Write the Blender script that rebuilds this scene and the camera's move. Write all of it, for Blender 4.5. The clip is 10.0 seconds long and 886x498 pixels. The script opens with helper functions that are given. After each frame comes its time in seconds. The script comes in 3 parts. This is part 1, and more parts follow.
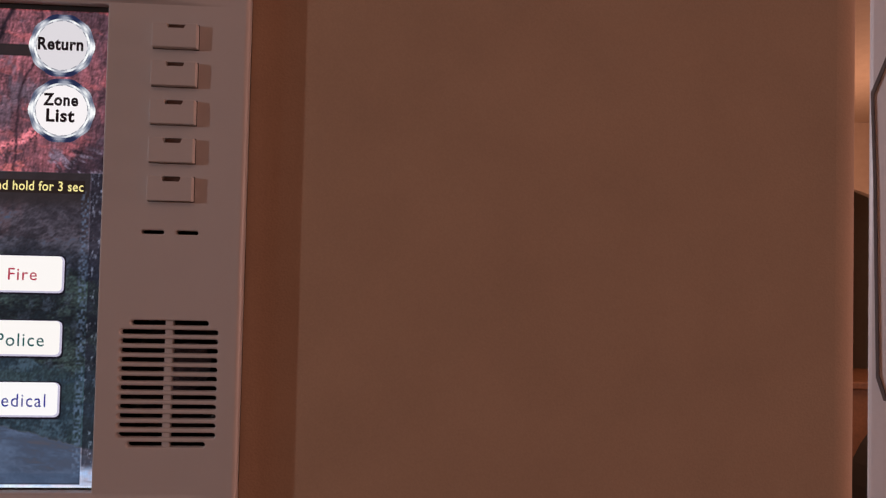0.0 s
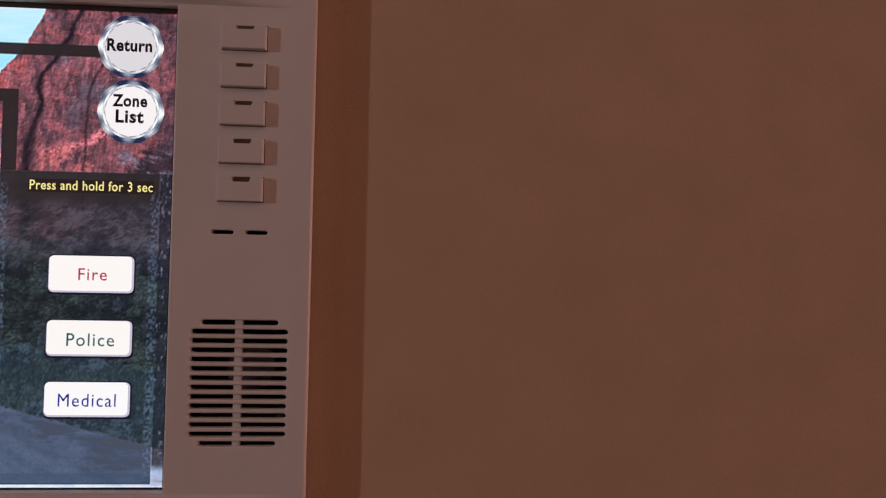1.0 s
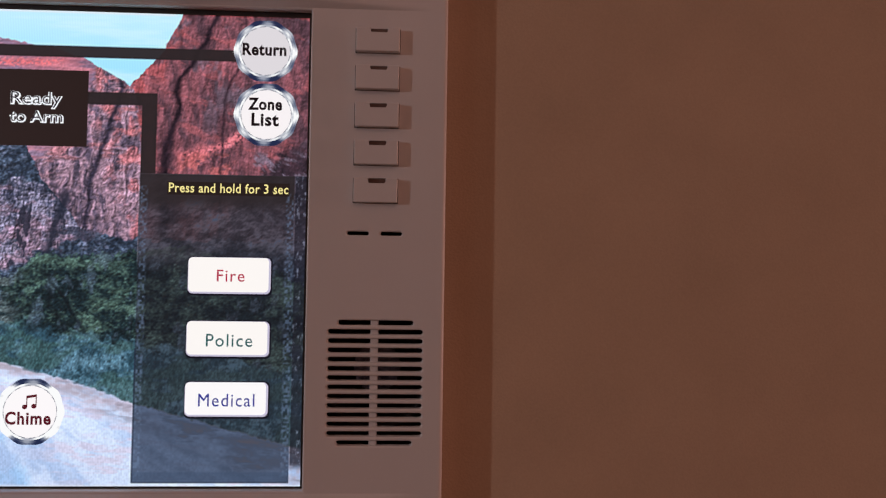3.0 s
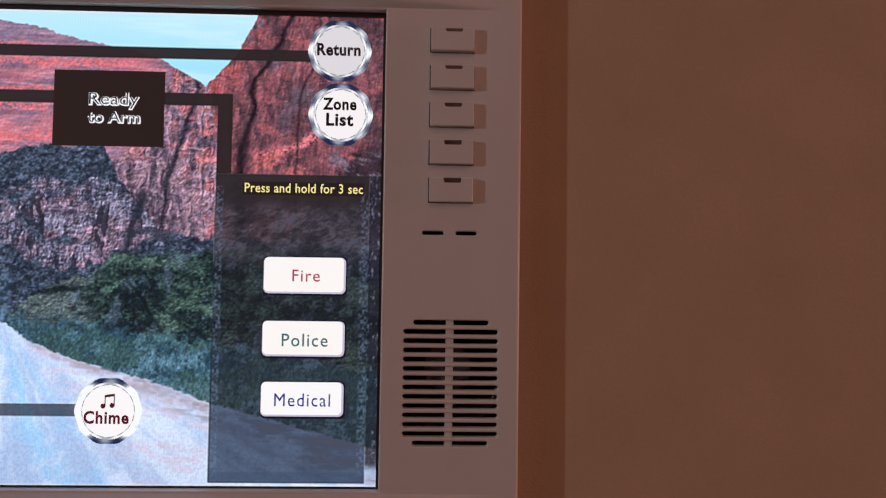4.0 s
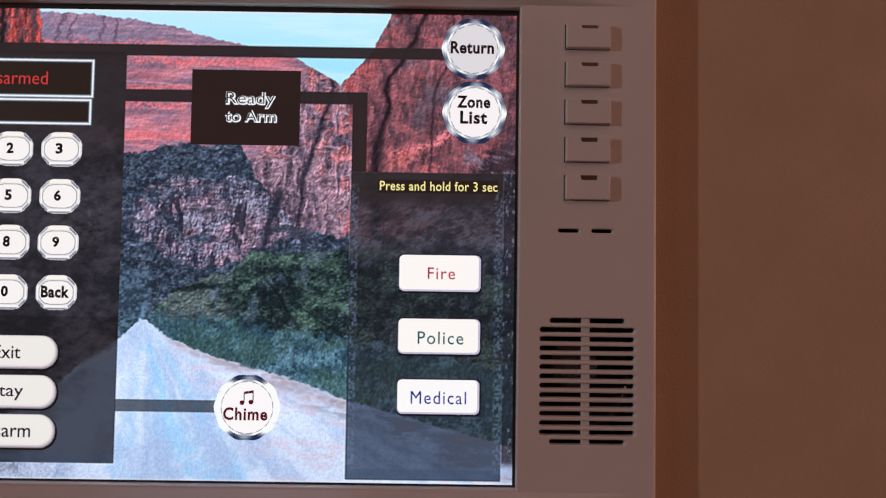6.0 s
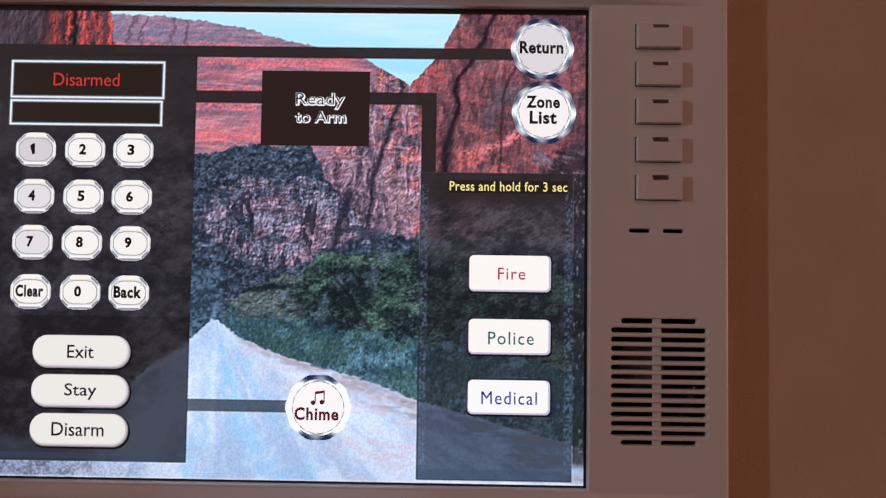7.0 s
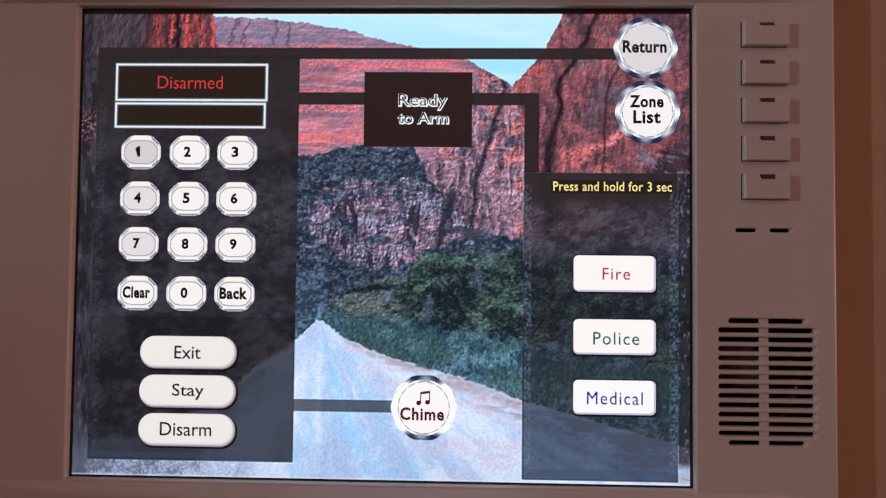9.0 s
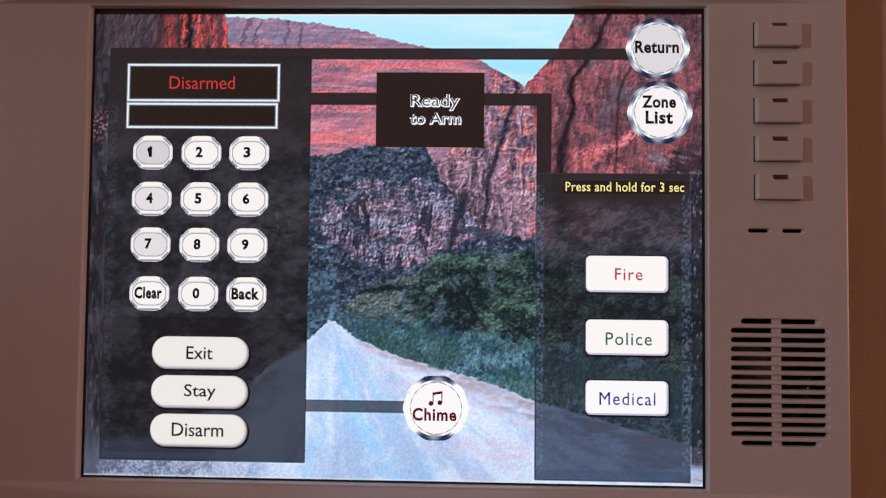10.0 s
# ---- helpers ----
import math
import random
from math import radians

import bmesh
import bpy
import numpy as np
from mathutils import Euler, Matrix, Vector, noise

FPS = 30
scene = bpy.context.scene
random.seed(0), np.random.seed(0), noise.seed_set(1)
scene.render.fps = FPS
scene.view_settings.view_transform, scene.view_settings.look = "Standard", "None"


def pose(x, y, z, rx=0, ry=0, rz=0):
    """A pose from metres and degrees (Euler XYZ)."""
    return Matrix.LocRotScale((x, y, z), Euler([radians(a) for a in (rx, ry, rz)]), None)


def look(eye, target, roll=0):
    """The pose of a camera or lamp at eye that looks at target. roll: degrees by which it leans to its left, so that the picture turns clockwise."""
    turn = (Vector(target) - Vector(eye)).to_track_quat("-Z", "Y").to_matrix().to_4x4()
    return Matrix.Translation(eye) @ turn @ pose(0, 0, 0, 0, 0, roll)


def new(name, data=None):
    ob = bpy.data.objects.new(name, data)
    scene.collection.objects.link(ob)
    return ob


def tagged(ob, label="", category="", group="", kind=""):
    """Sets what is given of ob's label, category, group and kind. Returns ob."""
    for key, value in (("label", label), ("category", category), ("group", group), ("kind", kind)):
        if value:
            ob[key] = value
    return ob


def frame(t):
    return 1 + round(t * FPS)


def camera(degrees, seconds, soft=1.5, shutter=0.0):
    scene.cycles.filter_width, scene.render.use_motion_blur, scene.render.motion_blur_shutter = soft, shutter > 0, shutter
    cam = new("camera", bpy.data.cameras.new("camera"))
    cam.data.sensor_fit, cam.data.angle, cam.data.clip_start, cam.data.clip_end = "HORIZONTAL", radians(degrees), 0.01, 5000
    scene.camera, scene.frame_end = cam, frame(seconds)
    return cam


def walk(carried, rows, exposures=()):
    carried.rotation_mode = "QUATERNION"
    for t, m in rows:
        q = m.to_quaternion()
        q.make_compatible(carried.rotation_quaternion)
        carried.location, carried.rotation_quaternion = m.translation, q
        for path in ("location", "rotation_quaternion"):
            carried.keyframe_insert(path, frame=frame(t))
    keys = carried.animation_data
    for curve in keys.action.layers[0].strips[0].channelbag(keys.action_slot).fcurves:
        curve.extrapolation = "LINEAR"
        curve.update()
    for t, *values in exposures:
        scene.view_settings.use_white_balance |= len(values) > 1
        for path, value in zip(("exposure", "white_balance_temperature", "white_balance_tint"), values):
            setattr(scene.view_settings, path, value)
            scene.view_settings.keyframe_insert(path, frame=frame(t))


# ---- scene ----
cam = camera(73.4, 10.0, soft=1.3)
PATH = [
    (0, (0.245, -0.24, 1.497), (0.348, 1.757, 1.544), 1.3),
    (0.5, (0.229, -0.241, 1.496), (0.35, 1.755, 1.549), 1.2),
    (1, (0.217, -0.24, 1.495), (0.33, 1.756, 1.551), 1.1),
    (1.5, (0.205, -0.239, 1.495), (0.31, 1.757, 1.549), 1.0),
    (2, (0.192, -0.239, 1.494), (0.296, 1.758, 1.554), 1.0),
    (2.5, (0.18, -0.239, 1.494), (0.275, 1.758, 1.553), 0.9),
    (4, (0.142, -0.237, 1.492), (0.191, 1.762, 1.562), 0.8),
    (4.5, (0.128, -0.236, 1.492), (0.167, 1.762, 1.56), 0.8),
    (5, (0.118, -0.236, 1.492), (0.137, 1.763, 1.555), 0.8),
    (5.5, (0.106, -0.236, 1.491), (0.119, 1.763, 1.561), 0.8),
    (7, (0.069, -0.236, 1.49), (0.048, 1.763, 1.561), 0.8),
    (7.5, (0.056, -0.236, 1.49), (0.028, 1.762, 1.561), 0.7),
    (8, (0.046, -0.237, 1.491), (0.009, 1.762, 1.554), 0.7),
    (8.5, (0.037, -0.237, 1.491), (-0.006, 1.762, 1.553), 0.6),
    (9, (0.031, -0.237, 1.491), (-0.018, 1.761, 1.551), 0.6),
    (9.5, (0.028, -0.237, 1.491), (-0.021, 1.761, 1.554), 0.6),
    (10, (0.026, -0.237, 1.491), (-0.022, 1.761, 1.552), 0.6),
]
walk(cam, [(t, look(eye, target, roll)) for t, eye, target, roll in PATH])

# ---- world and light ----
world = bpy.data.worlds.new("world")
scene.world = world
world.use_nodes = True
world.node_tree.nodes["Background"].inputs[0].default_value = (0.9, 0.6, 0.45, 1)
world.node_tree.nodes["Background"].inputs[1].default_value = 0.02
scene.view_settings.exposure = 0.0


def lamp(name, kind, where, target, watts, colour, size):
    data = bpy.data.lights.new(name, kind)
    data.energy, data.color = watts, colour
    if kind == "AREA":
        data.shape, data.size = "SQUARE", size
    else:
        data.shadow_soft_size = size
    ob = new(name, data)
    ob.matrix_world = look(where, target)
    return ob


# unseen cool key and weaker bulb far along the wall, where the shadows point; added warm fills above and at the
# other side; the unseen lamp of the space beyond and an added cool fill behind the wall
# Stands for the unseen left source; its cone edge dims the left bezel.
shade = lamp("left_key_light", "SPOT", (-2.8, -1.42, 1.80), (1.57, 0.0, 1.45), 66, (1.0, 0.92, 0.97), 0.04)
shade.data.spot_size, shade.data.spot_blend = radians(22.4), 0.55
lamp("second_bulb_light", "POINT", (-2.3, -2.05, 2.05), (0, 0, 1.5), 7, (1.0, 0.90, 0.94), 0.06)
# Added warm fill without a fixture, to brighten panel and wall from above.
lamp("warm_fill_light", "AREA", (0.3, -1.6, 2.52), (0.3, -1.3, 0), 4.0, (1.0, 0.50, 0.41), 1.2)
# Unseen warm fill, added to light the wall's rounded end and the case rim.
lamp("side_fill_light", "AREA", (3.7, -0.14, 1.5), (0, 0, 1.5), 38, (1.0, 0.54, 0.455), 0.9)
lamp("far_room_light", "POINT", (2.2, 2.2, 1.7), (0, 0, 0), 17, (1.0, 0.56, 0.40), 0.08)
# Cool fill added behind the wall to brighten the white appliance; no window here.
lamp("appliance_fill_light", "POINT", (-0.5, 0.6, 1.7), (0, 0, 0), 16, (0.95, 0.86, 0.94), 0.15)


# ---- materials ----
def lin(c):
    return tuple((v / 255 / 12.92) if v <= 10 else ((v / 255 + 0.055) / 1.055) ** 2.4 for v in c)


def surface(name, colour, rough=0.5, metal=0.0, spread=0.08, scale=40.0, fine=900.0, bump=0.0002, amount=0.3, spec=0.5):
    """A painted or plastic surface: mottled at two scales, with fine relief."""
    m = bpy.data.materials.new(name)
    m.use_nodes = True
    nt = m.node_tree
    p = nt.nodes["Principled BSDF"]
    co = nt.nodes.new("ShaderNodeTexCoord")
    n1, n2 = nt.nodes.new("ShaderNodeTexNoise"), nt.nodes.new("ShaderNodeTexNoise")
    n1.inputs["Scale"].default_value, n2.inputs["Scale"].default_value = scale, fine
    n1.inputs["Detail"].default_value, n2.inputs["Detail"].default_value = 4, 3
    ramp = nt.nodes.new("ShaderNodeValToRGB")
    ramp.color_ramp.elements[0].position, ramp.color_ramp.elements[1].position = 0.3, 0.7
    ramp.color_ramp.elements[0].color = (*[c * (1 - spread) for c in colour], 1)
    ramp.color_ramp.elements[1].color = (*[min(1, c * (1 + spread)) for c in colour], 1)
    mix = nt.nodes.new("ShaderNodeMath")
    mix.operation = "MULTIPLY_ADD"
    mix.inputs[1].default_value = 0.45
    half = nt.nodes.new("ShaderNodeMath")
    half.operation = "MULTIPLY"
    half.inputs[1].default_value = 0.55
    bp = nt.nodes.new("ShaderNodeBump")
    bp.inputs["Strength"].default_value, bp.inputs["Distance"].default_value = amount, bump
    for n in (n1, n2):
        nt.links.new(co.outputs["Object"], n.inputs["Vector"])
    nt.links.new(n1.outputs[0], half.inputs[0])
    nt.links.new(n2.outputs[0], mix.inputs[0])
    nt.links.new(half.outputs[0], mix.inputs[2])
    nt.links.new(mix.outputs[0], ramp.inputs[0])
    nt.links.new(ramp.outputs[0], p.inputs["Base Color"])
    nt.links.new(n2.outputs[0], bp.inputs["Height"])
    nt.links.new(bp.outputs[0], p.inputs["Normal"])
    p.inputs["Roughness"].default_value, p.inputs["Metallic"].default_value = rough, metal
    p.inputs["Specular IOR Level"].default_value = spec
    return m


def glow(name, rgb, attribute=""):
    """Lit pixels of the display behind its smooth touch glass."""
    m = bpy.data.materials.new(name)
    m.use_nodes = True
    p = m.node_tree.nodes["Principled BSDF"]
    p.inputs["Base Color"].default_value = (0.004, 0.004, 0.005, 1)
    p.inputs["Roughness"].default_value = 0.35
    p.inputs["Specular IOR Level"].default_value = 0.15
    p.inputs["Emission Strength"].default_value = 1.0
    p.inputs["Emission Color"].default_value = (*lin(rgb), 1)
    if attribute:
        a = m.node_tree.nodes.new("ShaderNodeAttribute")
        a.attribute_name = attribute
        m.node_tree.links.new(a.outputs["Color"], p.inputs["Emission Color"])
    m.cycles.emission_sampling = "NONE"
    return m


M_WALL = surface("tan_wall_paint", (0.49, 0.355, 0.250), 0.75, spread=0.075, scale=26, fine=1100, bump=0.0005, amount=0.4, spec=0.25)
M_CEIL = surface("ceiling_paint", (0.72, 0.68, 0.6), 0.9, spread=0.03, scale=4, fine=120)
M_FLOOR = surface("brown_carpet", (0.25, 0.16, 0.1), 0.95, spread=0.2, scale=6, fine=200, bump=0.004)
M_CASE = surface("warm_grey_plastic", (0.61, 0.60, 0.60), 0.36, spread=0.018, scale=60, fine=2600, bump=0.00006, amount=0.25, spec=0.4)
M_DARK = surface("black_plastic", (0.012, 0.010, 0.010), 0.5, spread=0.1)
M_CONE = surface("speaker_cone_paper", (0.02, 0.018, 0.02), 0.28, spread=0.2, scale=200)
# Tinted blue so the dish added in the speaker gives a bluish glint.
M_DISH = surface("dull_silver_foil", (0.15, 0.17, 0.25), 0.2, 0.9, spread=0.5, scale=500, fine=900, bump=0.0004, amount=0.6)
M_LED = surface("smoked_lens", (0.10, 0.062, 0.052), 0.3, spread=0.1)
M_WHITE = surface("white_enamel", (0.78, 0.76, 0.78), 0.35, spread=0.03, scale=9, fine=300)
M_GASKET = surface("grey_rubber", (0.12, 0.10, 0.10), 0.7, spread=0.1)
M_WOOD = surface("brown_wood", (0.19, 0.085, 0.04), 0.45, spread=0.35, scale=5, fine=60)
M_LEATHER = surface("black_leather", (0.02, 0.017, 0.016), 0.4, spread=0.2)
M_CLOTH = surface("terracotta_cloth", (0.42, 0.22, 0.15), 0.9, spread=0.2, scale=12)


# ---- mesh helpers ----
def mesh_object(name, bm, material, parent=None, label="", smooth=False):
    me = bpy.data.meshes.new(name)
    bm.normal_update()
    bm.to_mesh(me)
    bm.free()
    if smooth:
        me.polygons.foreach_set("use_smooth", [True] * len(me.polygons))
    me.materials.append(material)
    ob = new(name, me)
    if parent is not None:
        ob.parent = parent
    if label:
        ob["label"] = label
    return ob


def part(name, bm, material, parent, label="", smooth=False):
    return mesh_object(name, bm, material, parent, label, smooth)


def box(bm, lo, hi, bevel=0.0, segments=2):
    r = bmesh.ops.create_cube(bm, size=1)
    vs = r["verts"]
    for v in vs:
        v.co = Vector([lo[i] + (v.co[i] + 0.5) * (hi[i] - lo[i]) for i in range(3)])
    if bevel:
        es = list({e for v in vs for e in v.link_edges})
        bmesh.ops.bevel(bm, geom=es, offset=bevel, segments=segments, affect="EDGES", profile=0.5)
    return bm


def rounded(x0, x1, z0, z1, r, n=5):
    """Outline of a rectangle with rounded corners, in x and z."""
    out = []
    for cx, cz, a0 in ((x1 - r, z1 - r, 0), (x0 + r, z1 - r, 90), (x0 + r, z0 + r, 180), (x1 - r, z0 + r, 270)):
        for k in range(n + 1):
            a = radians(a0 + 90 * k / n)
            out.append((cx + r * math.cos(a), cz + r * math.sin(a)))
    return out


def clipped(x0, x1, z0, z1, c):
    """Outline of a rectangle with its corners cut off."""
    return [(x1, z1 - c), (x1 - c, z1), (x0 + c, z1), (x0, z1 - c), (x0, z0 + c), (x0 + c, z0), (x1 - c, z0), (x1, z0 + c)]


def circle(cx, cz, r, n=48):
    return [(cx + r * math.cos(2 * math.pi * k / n), cz + r * math.sin(2 * math.pi * k / n)) for k in range(n)]


# ---- the room ----
WALL_Y, ZC = 0.0075, 1.5


def slab(name, lo, hi, material, label, category):
    ob = mesh_object(name, box(bmesh.new(), lo, hi), material)
    return tagged(ob, label, category, kind="structure")


def build_panel_wall():
    """The wall that carries the panel: a pocket behind the panel, and a rounded end."""
    bm = bmesh.new()
    y0, y1, xe, r = WALL_Y, WALL_Y + 0.125, 0.4275, 0.0165
    box(bm, (-3, y0, 0), (-0.1768, y1, 2.6))
    box(bm, (-0.1768, y0, 0), (0.1768, y1, ZC - 0.1))
    box(bm, (-0.1768, y0, ZC + 0.1), (0.1768, y1, 2.6))
    box(bm, (-0.1768, y1 - 0.03, ZC - 0.1), (0.1768, y1, ZC + 0.1))
    outline = [(0.1768, y1), (0.1768, y0)]
    outline += [(xe + r * math.sin(radians(a)), y0 + r - r * math.cos(radians(a))) for a in range(0, 91, 10)]
    outline += [(xe + r * math.cos(radians(a)), y1 - r + r * math.sin(radians(a))) for a in range(0, 91, 10)]
    low = [bm.verts.new((x, y, 0)) for x, y in outline]
    high = [bm.verts.new((x, y, 2.6)) for x, y in outline]
    n = len(outline)
    for k in range(n):
        f = bm.faces.new((low[k], low[(k + 1) % n], high[(k + 1) % n], high[k]))
        f.smooth = 2 <= k <= n - 2
    bm.faces.new(low[::-1])
    bm.faces.new(high)
    ob = mesh_object("wall_panel_side", bm, M_WALL)
    return tagged(ob, "tan painted interior wall with a rounded plaster corner", "wall", kind="structure")


build_panel_wall()
slab("floor", (-3.1, -3.6, -0.1), (4.1, 5.1, 0), M_FLOOR, "brown carpeted floor of the room", "floor")
slab("ceiling", (-3.1, -3.6, 2.6), (4.1, 5.1, 2.7), M_CEIL, "off-white painted flat ceiling", "ceiling")
slab("wall_west", (-3.1, -3.6, 0), (-3.0, 5.1, 2.6), M_WALL, "plain tan painted side wall", "wall")
slab("wall_east", (4.0, -3.6, 0), (4.1, 5.1, 2.6), M_WALL, "plain tan painted side wall", "wall")
slab("wall_south", (-3.0, -3.6, 0), (4.0, -3.5, 2.6), M_WALL, "plain tan painted wall behind the path", "wall")
slab("wall_north", (-3.0, 5.0, 0), (4.0, 5.1, 2.6), M_WALL, "plain tan painted wall of the dark space beyond", "wall")


def build_arch_wall():
    """Wall of the far room with a round-headed opening through it."""
    bm = bmesh.new()
    y0, y1 = 3.0, 3.04
    cx, half, spring = 2.62, 0.42, 1.68
    box(bm, (-3, y0, 0), (cx - half, y1, 2.6))
    box(bm, (cx + half, y0, 0), (4, y1, 2.6))
    n = 24
    arc = [(cx - half * math.cos(math.pi * k / n), spring + 0.30 * math.sin(math.pi * k / n)) for k in range(n + 1)]
    for (xa, za), (xb, zb) in zip(arc, arc[1:]):
        f = [bm.verts.new(p) for p in ((xa, y0, za), (xb, y0, zb), (xb, y0, 2.6), (xa, y0, 2.6))]
        g = [bm.verts.new(p) for p in ((xa, y1, za), (xb, y1, zb), (xb, y1, 2.6), (xa, y1, 2.6))]
        bm.faces.new(f)
        bm.faces.new(g[::-1])
        bm.faces.new((f[0], g[0], g[1], f[1]))
    ob = mesh_object("wall_arch", bm, M_WALL)
    return tagged(ob, "tan wall with a dark round-headed archway", "wall", kind="structure")


build_arch_wall()
# Added box: covers the pale ceiling and carries the far lamp's orange glow.
slab("soffit", (0.8, 1.3, 2.35), (4.0, 3.0, 2.6), M_WALL, "added tan soffit over the archway, hides the ceiling and takes the lamp glow", "soffit")


def empty(name, where, label, category):
    ob = new(name)
    ob.location = where
    return tagged(ob, label, category)


def build_appliance():
    """Tall white enamelled cabinet beyond the wall's end."""
    x0, y0 = 0.523, 0.11
    top = empty("tall_appliance", (x0, y0, 0), "tall white enamelled appliance with a grey gasket line on its door", "appliance")
    top.rotation_euler = (0, 0, radians(-60))
    part("body", box(bmesh.new(), (0.004, 0.03, 0), (0.10, 0.4, 1.9), 0.006, 3), M_WHITE, top)
    door = part("door", box(bmesh.new(), (0.0, 0.0, 0.05), (0.10, 0.026, 1.88), 0.003, 3), M_WHITE, top)
    bm = bmesh.new()
    line_in = [(0.092, 1.421), (0.0095, 1.421), (0.0055, 1.434), (0.0036, 1.550), (0.0019, 1.607), (0.014, 1.638), (0.040, 1.690), (0.092, 1.690)]
    outer = [(x, z) for x, z in line_in]
    inner = [(x + (0.0016 if x < 0.06 else -0.0016), z + (0.0016 if z < 1.5 else -0.0016)) for x, z in line_in]
    a = [bm.verts.new((x, -0.0010, z)) for x, z in outer]
    b = [bm.verts.new((x, -0.0010, z)) for x, z in inner]
    a2 = [bm.verts.new((x, 0.002, z)) for x, z in outer]
    b2 = [bm.verts.new((x, 0.002, z)) for x, z in inner]
    for k in range(8):
        j = (k + 1) % 8
        bm.faces.new((a[k], a[j], b[j], b[k]))
        bm.faces.new((a[k], a2[k], a2[j], a[j]))
        bm.faces.new((b[k], b[j], b2[j], b2[k]))
    part("gasket", bm, M_GASKET, door, "grey recessed gasket line")


def build_sideboard():
    top = empty("sideboard", (2.75, 2.78, 0), "brown wooden sideboard against the arch wall", "sideboard")
    part("carcass", box(bmesh.new(), (-0.6, -0.18, 0.08), (0.6, 0.18, 0.92), 0.006), M_WOOD, top)
    part("worktop", box(bmesh.new(), (-0.63, -0.2, 0.92), (0.63, 0.2, 0.96), 0.008), M_WOOD, top)
    for x in (-0.55, 0.5):
        for y in (-0.15, 0.1):
            part("leg", box(bmesh.new(), (x, y, 0), (x + 0.05, y + 0.05, 0.08), 0.004), M_WOOD, top)


def build_armchair():
    top = empty("armchair", (2.34, 2.05, 0), "terracotta armchair with a black rounded back frame", "chair")
    n = 20

    def arch(rx, rz, y0, y1):
        """A solid with a round head, from the seat up."""
        bm = bmesh.new()
        for y in (y0, y1):
            for k in range(n + 1):
                a = math.pi * k / n
                bm.verts.new((rx * math.cos(a), y, 0.40 + rz * math.sin(a)))
        bm.verts.ensure_lookup_table()
        v = bm.verts
        bm.faces.new([v[k] for k in range(n + 1)])
        bm.faces.new([v[n + 1 + k] for k in range(n, -1, -1)])
        for k in range(n):
            bm.faces.new((v[k], v[n + 1 + k], v[n + 2 + k], v[k + 1]))
        bm.faces.new((v[n], v[2 * n + 1], v[n + 1], v[0]))
        return bm
    part("back_frame", arch(0.345, 0.56, -0.05, 0.07), M_LEATHER, top, "black rounded back frame")
    part("backrest", arch(0.305, 0.505, -0.09, -0.045), M_CLOTH, top)
    part("seat", box(bmesh.new(), (-0.33, -0.55, 0.26), (0.33, 0.07, 0.45), 0.04, 3), M_CLOTH, top, "terracotta seat cushion")
    for x in (-0.3, 0.25):
        for y in (-0.5, 0.0):
            part("leg", box(bmesh.new(), (x, y, 0), (x + 0.05, y + 0.05, 0.28), 0.004), M_WOOD, top)


build_appliance()
build_sideboard()
build_armchair()

# ---- the touch panel: its case ----
panel = empty("touch_panel", (0, 0, ZC), "warm grey plastic wall-mounted alarm touch panel with lit colour display", "touch panel")
XE, ZE = 0.1783, 0.1125          # half width and half height of the case
XO, ZT, ZB = 0.1238, 0.0953, -0.0944   # opening for the display
FACE, LIP, RND = -0.0030, 0.0008, 0.0016


def case_y(x, z):
    """Front surface of the case: a flat band for display and keys, swelling above and below it, with rounded rims."""
    y = FACE
    over = z - (ZT + LIP) if z > 0 else (ZB - LIP) - z
    if over > 0:
        swell = 0.0044 * max(0.0, 1 - (abs(x) / 0.170) ** 2.4)
        rise = 0.95 * over
        k = 0.0006
        y -= max(0.0, min(rise, swell) - k * math.exp(-abs(rise - swell) / k) * 0.35) if swell > 0 else 0
    for d in (XE - abs(x), ZE - abs(z)):
        if d < RND:
            y += RND - math.sqrt(max(0.0, RND * RND - (RND - d) ** 2))
    return y


def spaced(a, b, n):
    return [a + (b - a) * k / n for k in range(n + 1)]


def edge_steps(e, n=7):
    """Steps that crowd together towards a rounded rim."""
    return [e - RND + RND * math.sin(math.pi / 2 * k / n) for k in range(n + 1)]


def patch(bm, xs, zs):
    rows = [[bm.verts.new((x, case_y(x, z), z)) for x in xs] for z in zs]
    for r0, r1 in zip(rows, rows[1:]):
        for k in range(len(xs) - 1):
            f = bm.faces.new((r0[k], r0[k + 1], r1[k + 1], r1[k]))
            f.smooth = True


def loop_edges(bm, pts, y):
    vs = [bm.verts.new((x, y, z)) for x, z in pts]
    return [bm.edges.new((vs[k], vs[(k + 1) % len(vs)])) for k in range(len(vs))]


KEY_X = (0.1419, 0.1591)
KEY_Z = [0.0832 - 0.0150 * k for k in range(5)]
SLOT_R = 0.00075
GRILLE = []
for row in range(14):
    z = -0.0288 - 0.00362 * row
    short = row in (0, 13)
    GRILLE.append((0.1365 if short else 0.1326, 0.1662 if short else 0.1700, z))


